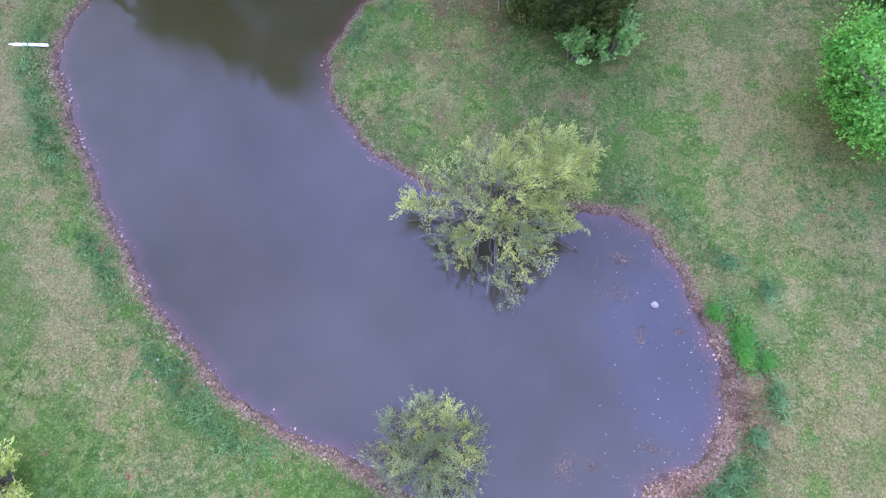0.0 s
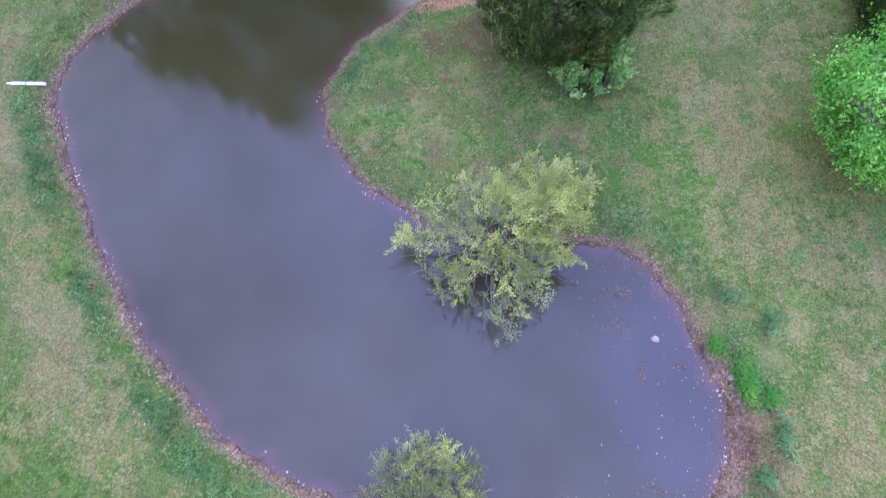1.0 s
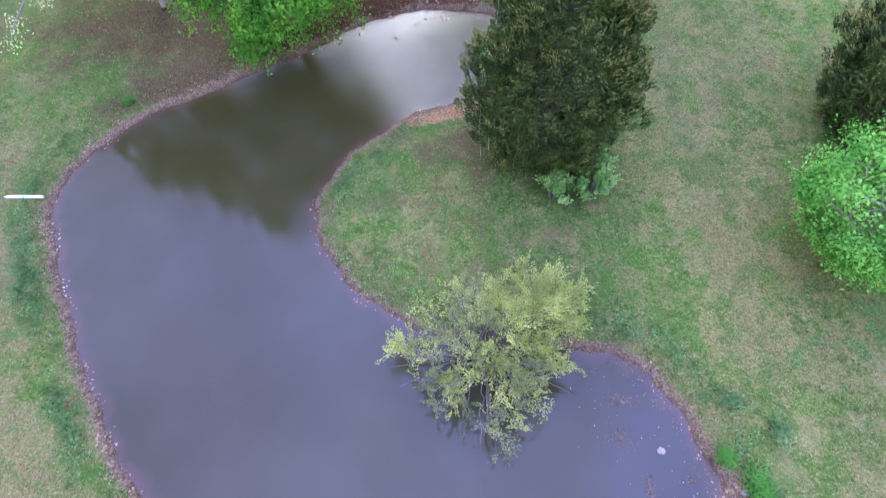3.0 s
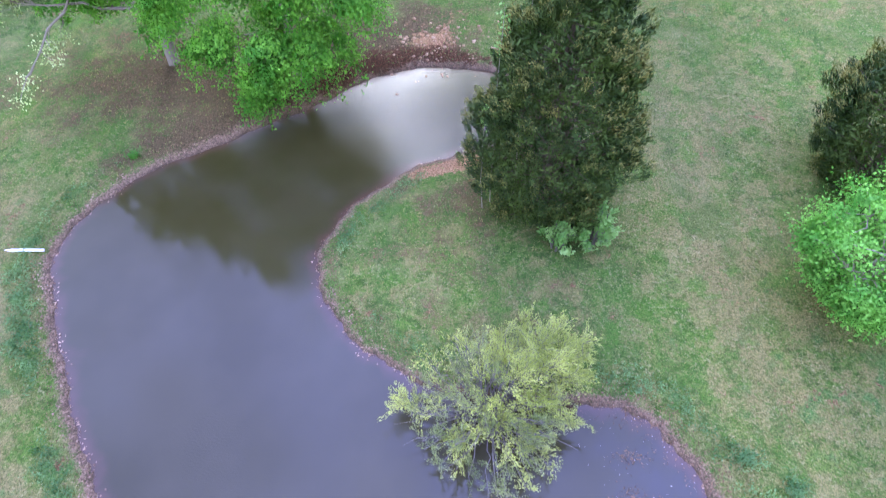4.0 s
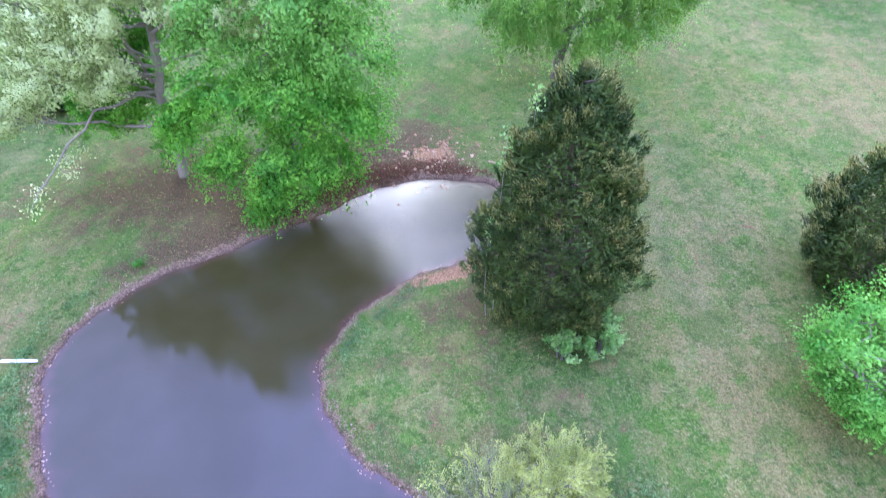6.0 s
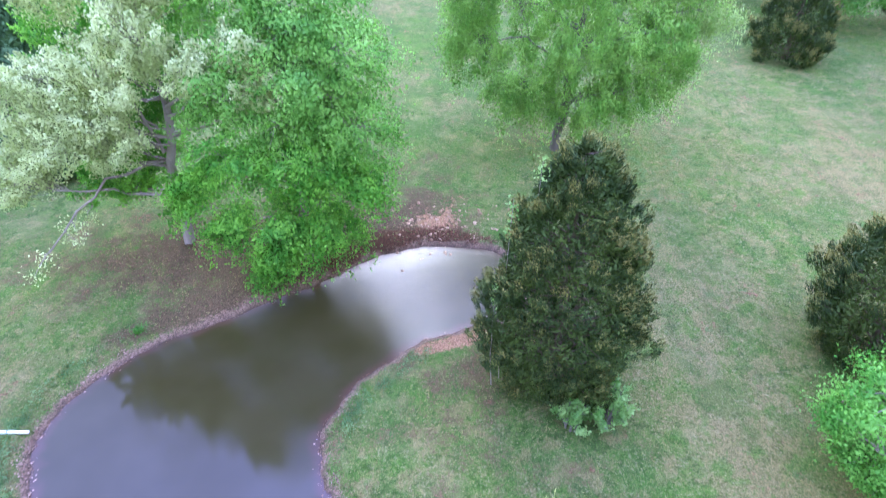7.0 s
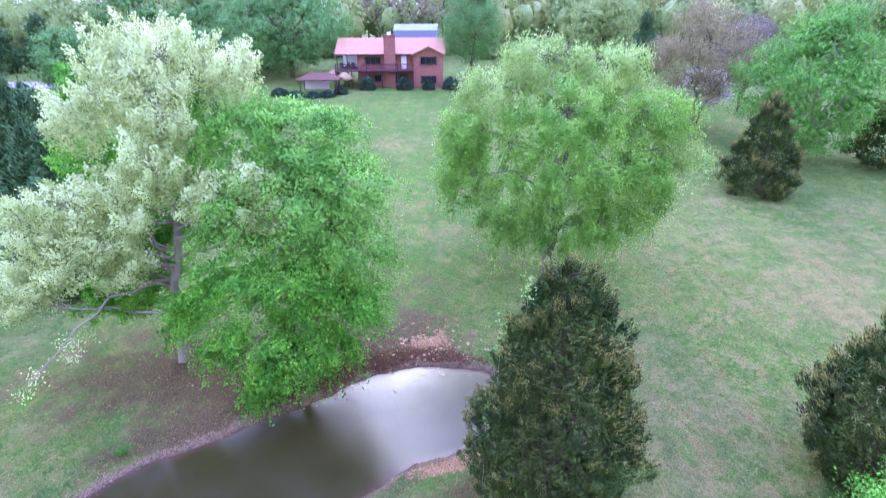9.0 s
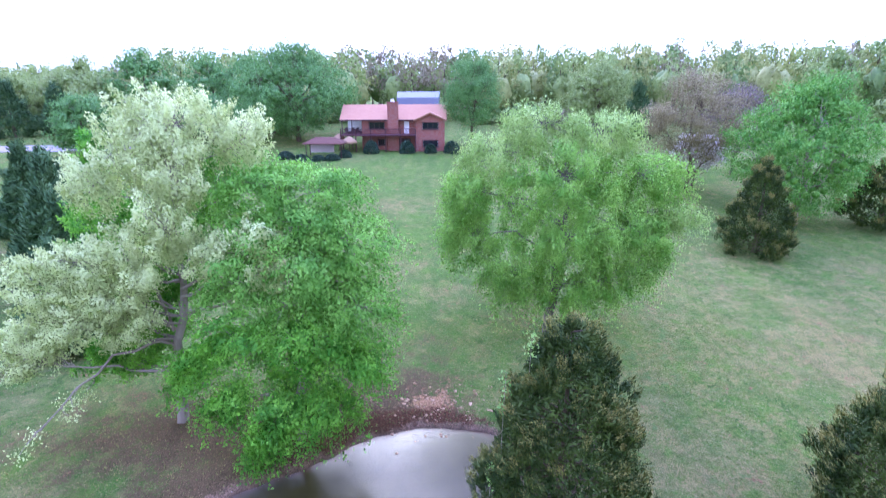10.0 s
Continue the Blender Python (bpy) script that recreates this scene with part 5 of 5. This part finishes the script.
def build_shelter(x, y):
    root = thing("garden_shelter", x, y, "open garden shelter with a red brown hipped roof", "shelter")
    for a in (-2.9, 2.78):
        for b in (-1.5, 1.38):
            boxes("post", [(a, a + 0.12, b, b + 0.12, -0.3, 2.4)], TRIM_DARK, root)
    me = bpy.data.meshes.new("roof")
    me.from_pydata([(-3.3, -1.9, 2.3), (3.3, -1.9, 2.3), (3.3, 1.9, 2.3), (-3.3, 1.9, 2.3), (-1.5, 0, 3.2), (1.5, 0, 3.2), (-3.3, -1.9, 2.15), (3.3, -1.9, 2.15), (3.3, 1.9, 2.15), (-3.3, 1.9, 2.15)], [],
                   [(0, 1, 5, 4), (1, 2, 5), (2, 3, 4, 5), (3, 0, 4), (0, 6, 7, 1), (1, 7, 8, 2), (2, 8, 9, 3), (3, 9, 6, 0), (9, 8, 7, 6)])
    me.materials.append(BROWN_ROOF)
    part("roof", me, root)
    boxes("screen", [(-2.7, 1.2, 1.2, 1.26, 0.6, 2.1)], TAN, root, "pale canvas screen")


def build_road():
    t = np.linspace(0, 1, 60)
    cx, cy = -140 + 88 * t, 84 + 16 * t + 4 * np.sin(t * 3)
    V = []
    for o in (-3.2, 3.2):
        V.append(np.stack([cx, cy + o, lay(cx, cy + o) + 0.06], 1))
    v = np.stack(V, 1).reshape(-1, 3)
    i = np.arange(59) * 2
    me = mesh_from("road", v, np.stack([i, i + 2, i + 3, i + 1], 1), ASPHALT)
    tagged(new("road", me), "pale grey asphalt lane beyond the trees", "road", kind="structure")


build_road()
build_house()
for k, (cx, ct) in enumerate([(-17.6, 20), (-16.7, -15), (-15.7, 160)]):
    deck_chair(cx, 97.6 + 0.3 * k, 5.75 + 2.9 - 0.02, ct)
build_barn()
build_umbrella(-16.7, 94.0, 1.35, 2.45)
build_umbrella(-18.9, 96.5, 1.35, 2.5)
build_shelter(-20.2, 91.0)


def round_bush(x, y, r, h, seed, label, name="round_bush", group="clipped bushes by the house"):
    rng = np.random.default_rng(seed)
    root = thing(name, x, y, label, "bush", group=group)
    v = unit(rng, 1500)
    v[:, 2] = np.abs(v[:, 2])
    rad = rng.uniform(0.8, 1.03, 1500)[:, None]
    pos = v * rad * np.array([[r, r, h]])
    part("foliage", leaves("foliage", rng, pos, 0.26, 0.7, L_HEDGE, v, 0.3), root)
    part("stool", tubes("stool", [bend(rng, (0, 0, -0.1), (math.cos(a) * r * 0.6, math.sin(a) * r * 0.6, h * 0.7), 0.05, 0.01, 3) for a in np.linspace(0, 6, 8)], BARK_DARK, 4), root)


L_HEDGE = leaf_mat("clipped_hedge", (0.012, 0.035, 0.018), (0.045, 0.09, 0.045), 0.15)
for i, (bx, br, bh) in enumerate([(-13.0, 1.35, 2.2), (-6.9, 1.35, 2.1), (-2.9, 1.05, 1.6), (0.7, 1.4, 2.0)]):
    round_bush(bx, 93.9, br, bh, 100 + i, "dark green clipped round bush beside the brick house")
for i, (bx, by, br, bh) in enumerate([(-16.9, 90.6, 1.1, 1.2), (-18.6, 88.3, 1.2, 1.0), (-20.8, 88.0, 1.1, 0.9), (-23.4, 88.0, 1.3, 1.0), (-26.2, 89.0, 1.4, 1.2)]):
    round_bush(bx, by, br, bh, 110 + i, "low dark garden bush near the shelter", "garden_bush", "bushes by the shelter")


# ---- the water's edge ----
def scatter_shore(rng, n, lo, hi):
    """Points spread along the waterline at distances lo to hi from it, seaward negative."""
    i = rng.integers(0, len(OUTLINE), n)
    t = rng.uniform(0, 1, n)[:, None]
    p = OUTLINE[i] * (1 - t) + OUTLINE[(i + 1) % len(OUTLINE)] * t
    nor = np.stack([tang[i, 1], -tang[i, 0]], 1)
    mid = p + nor * 0.1
    sign = np.where(shore_distance(mid[:, 0], mid[:, 1]) > 0, 1, -1)[:, None]
    return p + nor * sign * rng.uniform(lo, hi, n)[:, None]


def stones(name, rng, p, r, mat, label):
    """Low rounded pebbles bedded in the bank."""
    phi = (1 + 5 ** 0.5) / 2
    v = np.array([(-1, phi, 0), (1, phi, 0), (-1, -phi, 0), (1, -phi, 0), (0, -1, phi), (0, 1, phi), (0, -1, -phi), (0, 1, -phi), (phi, 0, -1), (phi, 0, 1), (-phi, 0, -1), (-phi, 0, 1)]) / 1.9
    near = np.linalg.norm(v[:, None] - v[None], axis=2)
    edge = np.sort(near[0])[1] * 1.05
    f = [(a, b, c) for a in range(12) for b in range(a + 1, 12) for c in range(b + 1, 12) if near[a, b] < edge and near[b, c] < edge and near[a, c] < edge]
    n = len(p)
    z = np.maximum(height(p[:, 0], p[:, 1]), -0.012)
    s = r[:, None] * rng.uniform(0.7, 1.3, (n, 3)) * np.array([[1, 1, 0.6]])
    a = rng.uniform(0, 2 * np.pi, n)
    w = v[None] * s[:, None] * rng.uniform(0.85, 1.15, (n, 12, 1))
    x = w[..., 0] * np.cos(a)[:, None] - w[..., 1] * np.sin(a)[:, None] + p[:, 0:1]
    y = w[..., 0] * np.sin(a)[:, None] + w[..., 1] * np.cos(a)[:, None] + p[:, 1:2]
    verts = np.stack([x, y, w[..., 2] + z[:, None] + r[:, None] * 0.15], 2).reshape(-1, 3)
    faces = (np.array(f)[None] + (np.arange(n) * 12)[:, None, None]).reshape(-1, 3)
    me = mesh_from(name, verts, faces, mat)
    bm = bmesh.new()
    bm.from_mesh(me)
    bmesh.ops.recalc_face_normals(bm, faces=bm.faces[:])
    bm.to_mesh(me)
    bm.free()
    return tagged(new(name, me), label, "stones", kind="stuff")


def shore_dressing():
    rng = np.random.default_rng(200)
    p = np.concatenate([scatter_shore(rng, 4200, -0.06, 0.50), scatter_shore(rng, 700, -0.22, 0.0)])
    west = (p[:, 0] + 14) * 0.55 + (p[:, 1] - 14) * 0.9 < 2.5
    p = p[west | (rng.uniform(size=len(p)) < 0.15)]
    r = 0.012 + 0.032 * rng.uniform(0, 1, len(p)) ** 3.5
    stones("shore_gravel", rng, p, r, STONE, "pinkish grey pebbles along the muddy waterline")
    q = np.array([[-1.5, 24.9]]) + rng.normal(size=(170, 2)) * np.array([[1.5, 0.9]])
    stones("bank_stones", rng, q, 0.025 + 0.09 * rng.uniform(0, 1, 170) ** 3, STONE_TAN, "tan stones on the bare soil bank")
    # dead leaves on the banks
    p = np.concatenate([scatter_shore(rng, 9000, -0.05, 0.75), np.array([[7.9, 1.2]]) + rng.normal(size=(2500, 2)) * np.array([[0.42, 0.95]]),
                        np.array([[5.9, -1.15]]) + rng.normal(size=(1500, 2)) * np.array([[0.5, 0.3]]), np.array([[-11, 22.5]]) + rng.normal(size=(7000, 2)) * np.array([[5.0, 2.2]])])
    d = shore_distance(p[:, 0], p[:, 1])
    p = p[d > -0.15]
    z = np.maximum(height(p[:, 0], p[:, 1]), 0.0) + 0.012
    c = np.stack([p[:, 0], p[:, 1], z], 1)
    me = leaves("dead_leaves", rng, c, 0.052, 0.65, L_DEBRIS, np.stack([rng.normal(size=len(c)), rng.normal(size=len(c)), np.zeros(len(c))], 1), 0.75)
    tagged(new("dead_leaves", me), "brown dead leaves strewn on the banks", "leaf litter", kind="stuff")
    # floating rafts and specks in the sheltered lobe
    c = []
    for cx, cy, sx, sy, n in [(4.65, 5.3, 0.26, 0.12, 130), (4.55, 4.3, 0.26, 0.16, 150), (5.13, 3.0, 0.10, 0.2, 80), (2.86, -0.75, 0.16, 0.2, 150), (3.6, -0.6, 0.12, 0.07, 50), (5.3, -0.1, 0.24, 0.07, 80),
                              (6.14, 3.16, 0.14, 0.06, 40), (5.6, -0.75, 0.3, 0.12, 200), (-2.35, -0.45, 0.4, 0.12, 260), (-14.0, 16.0, 0.3, 0.15, 60)]:
        c.append(np.stack([cx + rng.normal(size=n) * sx, cy + rng.normal(size=n) * sy, np.full(n, 0.012) + rng.uniform(0, 0.012, n)], 1))
    edge = scatter_shore(rng, 1200, -0.5, -0.05)
    edge = edge[(edge[:, 0] > 3) & (edge[:, 1] < 7)]
    c.append(np.stack([edge[:, 0], edge[:, 1], np.full(len(edge), 0.012)], 1))
    c = np.concatenate(c)
    flat = np.stack([rng.normal(size=len(c)), rng.normal(size=len(c)), np.zeros(len(c))], 1)
    tagged(new("floating_leaves", leaves("floating_leaves", rng, c, 0.045, 0.6, L_DEBRIS, flat, 0.85)), "rafts of brown leaves floating on the pond", "floating leaves", kind="stuff")
    x, y = rng.uniform(3.2, 7.2, 700), rng.uniform(-1.2, 6.4, 700)
    d = shore_distance(x, y)
    ok = (d < -0.05) & (rng.uniform(size=700) < 0.6 * np.exp(d / 1.1) + 0.06)
    edge = scatter_shore(rng, 60, -0.2, 0.3)
    x, y = np.concatenate([x[ok], edge[:, 0]]), np.concatenate([y[ok], edge[:, 1]])
    c = np.stack([x, y, np.maximum(height(x, y), 0) + 0.014], 1)
    flat = np.stack([rng.normal(size=len(c)), rng.normal(size=len(c)), np.zeros(len(c))], 1)
    tagged(new("fallen_petals", leaves("fallen_petals", rng, c, 0.028, 0.8, L_PETAL, flat, 0.85)), "white petals floating on the pond and its edge", "petals", kind="stuff")


def blade_fan(rng, cx, cy, n, reach, tall, spread, width):
    """Arching grass blades: strips of three quads that narrow to the tip."""
    a = rng.uniform(0, 2 * np.pi, n)
    L = reach * rng.uniform(0.3, 1.1, n)
    H = tall * rng.uniform(0.6, 1.15, n)
    bx, by = cx + rng.normal(size=n) * spread[0], cy + rng.normal(size=n) * spread[1]
    V = []
    for t, w in ((0, 1.0), (0.4, 0.9), (0.75, 0.6), (1.0, 0.12)):
        px, py = bx + np.cos(a) * L * t ** 1.4, by + np.sin(a) * L * t ** 1.4
        pz = H * (1.9 * t - 1.15 * t * t)
        ox, oy = -np.sin(a) * width * w / 2, np.cos(a) * width * w / 2
        V += [np.stack([px - ox, py - oy, pz], 1), np.stack([px + ox, py + oy, pz], 1)]
    v = np.stack(V, 1)
    f = np.array([(0, 1, 3, 2), (2, 3, 5, 4), (4, 5, 7, 6)])
    return v.reshape(-1, 3), (f[None] + (np.arange(n) * 8)[:, None, None]).reshape(-1, 4)


def sedge_tuft(x, y, sx, sy, n, tall, seed, mat, label):
    rng = np.random.default_rng(seed)
    root = thing("sedge_tuft", x, y, label, "grass tuft", group="grass tufts by the pond")
    v, f = blade_fan(rng, 0, 0, n, tall * 0.75, tall, (sx, sy), 0.022)
    tagged(part("blade_fan", mesh_from("blade_fan", v, f, mat), root), kind="stuff")


def grass_and_weeds():
    rng = np.random.default_rng(300)
    n = 21000
    x, y = rng.uniform(-20, 18, n), rng.uniform(-6, 34, n)
    d = shore_distance(x, y)
    ok = (d > 0.3) & (np.hypot(x - 3.1, y - 14.5) > 1.5)
    x, y, d = x[ok], y[ok], d[ok]
    z = height(x, y, d)
    c = np.stack([x, y, z + 0.03], 1)
    c = np.repeat(c, 3, 0) + rng.normal(size=(3 * len(c), 3)) * np.array([[0.03, 0.03, 0.01]])
    up = np.stack([rng.normal(size=len(c)) * 0.8, rng.normal(size=len(c)) * 0.8, np.ones(len(c))], 1)
    tagged(new("lawn_grass", leaves("lawn_grass", rng, c, 0.12, 0.17, L_GRASS, up, 0.7)), "short green and straw coloured lawn grass", "grass", kind="stuff")
    # weeds in patches along the bank
    p = scatter_shore(rng, 9500, 0.30, 2.0)
    d = shore_distance(p[:, 0], p[:, 1])
    keep = (d > 0.3) & (rng.uniform(size=len(p)) < np.clip(weed_cover(p[:, 0], p[:, 1], d) * 1.3 - 0.22, 0, 0.8))
    p = p[keep]
    z = height(p[:, 0], p[:, 1])
    c = np.repeat(np.stack([p[:, 0], p[:, 1], z], 1), 16, 0)
    c = c + np.stack([rng.normal(size=len(c)) * 0.09, rng.normal(size=len(c)) * 0.09, np.abs(rng.normal(size=len(c))) * 0.09], 1)
    up = np.stack([rng.normal(size=len(c)), rng.normal(size=len(c)), np.full(len(c), 0.9)], 1)
    tagged(new("bank_weeds", leaves("bank_weeds", rng, c, 0.10, 0.35, L_WEED, up, 0.6)), "patches of lush green weeds on the banks", "weeds", kind="stuff")
    # a few white flowers in the weeds
    c = np.array([[-8.6, 1.35, 0.45]]) + rng.normal(size=(20, 3)) * np.array([[0.28, 0.2, 0.03]])
    tagged(new("white_flowers", leaves("white_flowers", rng, c, 0.04, 0.9, L_PETAL, np.tile([[1.0, 0.2, 0.0]], (20, 1)), 0.6)), "small white wild flowers among bank weeds", "flowers", kind="stuff")


L_GRASS = leaf_mat("lawn_blades", (0.07, 0.145, 0.016), (0.31, 0.29, 0.085), 0.25, 0.8)
STONE_TAN = leaf_mat("tan_stones", (0.22, 0.13, 0.06), (0.46, 0.32, 0.17), 0.0, 0.9)
shore_dressing()
grass_and_weeds()
for k, (tx, ty, sx, sy, n, h) in enumerate([(7.17, 3.74, 0.09, 0.11, 240, 0.34), (7.8, 2.8, 0.13, 0.30, 560, 0.40), (8.4, 2.37, 0.12, 0.10, 200, 0.32), (-13.6, 17.2, 0.12, 0.12, 90, 0.3)]):
    sedge_tuft(tx, ty, sx, sy, n, h, 400 + k, L_TUFT, "bright green sedge tuft on the muddy pond bank")
for k, (tx, ty, sx, sy, n, h) in enumerate([(8.55, 1.4, 0.12, 0.3, 220, 0.3), (7.9, 0.35, 0.12, 0.12, 150, 0.3), (7.23, -0.6, 0.14, 0.14, 180, 0.3), (6.75, -1.1, 0.14, 0.12, 150, 0.3), (8.7, 4.4, 0.14, 0.2, 180, 0.28), (7.7, 5.2, 0.2, 0.14, 180, 0.28)]):
    sedge_tuft(tx, ty, sx, sy, n, h, 420 + k, L_WEED, "dark green grass tuft on the pond bank")


def build_pipe():
    root = thing("drain_pipe", -15.85, 12.4, "white plastic drain pipe lying on the grass bank", "pipe")
    r, n, L = 0.055, 16, 0.6
    prof = [(-L - 0.22, 0.012), (-L - 0.1, r * 0.55), (-L, r), (L, r), (L, r * 0.8), (L - 0.3, r * 0.8)]
    v = [(q, w * math.cos(2 * math.pi * k / n), r + w * math.sin(2 * math.pi * k / n)) for q, w in prof for k in range(n)]
    f = [(i * n + k, i * n + (k + 1) % n, (i + 1) * n + (k + 1) % n, (i + 1) * n + k) for i in range(len(prof) - 1) for k in range(n)]
    part("tube", mesh_from("tube", v, f, PIPE, True), root)
    root.rotation_euler = (0, radians(2), radians(1.5))


def build_rock(x, y, r, name, label, z):
    rng = np.random.default_rng(int(abs(x) * 100))
    bm = bmesh.new()
    bmesh.ops.create_icosphere(bm, subdivisions=3, radius=r)
    for v in bm.verts:
        k = 1 + 0.28 * noise.noise(v.co * (2.2 / r) + Vector((x, y, 0))) + 0.12 * noise.noise(v.co * (6 / r))
        v.co = Vector((v.co.x * k, v.co.y * k * 0.85, v.co.z * k * 0.55))
    me = bpy.data.meshes.new(name)
    bm.to_mesh(me)
    bm.free()
    me.materials.append(ROCK)
    ob = tagged(new(name, me), label, "rock")
    ob.location = (x, y, z)


build_pipe()
build_rock(5.57, 3.93, 0.115, "rock", "pale rough rock breaking the pond surface", 0.03)
build_rock(7.51, 2.89, 0.09, "rock", "small pale rock on the muddy bank", gz(7.51, 2.89) + 0.02)
shrub("sapling", 4.5, 12.6, 1.9, 0.85, "light green sapling growing under the cedar", L_SAPLING, 501, stems=16, per=170, size=0.15, slim=0.55)
shrub("sapling", 3.3, 12.35, 1.3, 0.6, "light green sapling growing under the cedar", L_SAPLING, 502, stems=12, per=120, size=0.14, slim=0.55)


def climber(x, y, z0, z1, seed, label):
    """A thin leafy shoot that stands up through the cedar's side."""
    rng = np.random.default_rng(seed)
    root = thing("climbing_shoot", x, y, label, "sapling")
    path = bend(rng, (0, 0, 0), (rng.uniform(-0.1, 0.1), 0, z1), 0.02, 0.006, 6, 0, 0.01)
    part("stem", tubes("stem", [path], BARK_GREY, 5), root)
    t = rng.uniform(z0 / z1, 1, 64)
    c = np.array([along_path(path, q) for q in t]) + rng.normal(size=(64, 3)) * 0.10
    part("foliage", leaves("foliage", rng, c, 0.11, 0.6, L_SAPLING), root)


climber(1.05, 14.5, 6.4, 7.7, 511, "pale green shoot rising beside the cedar")
climber(0.75, 14.2, 3.8, 4.7, 512, "short pale green shoot among the cedar's boughs")
climber(1.90, 14.5, 8.1, 9.0, 513, "thin pale green shoot near the cedar's top")
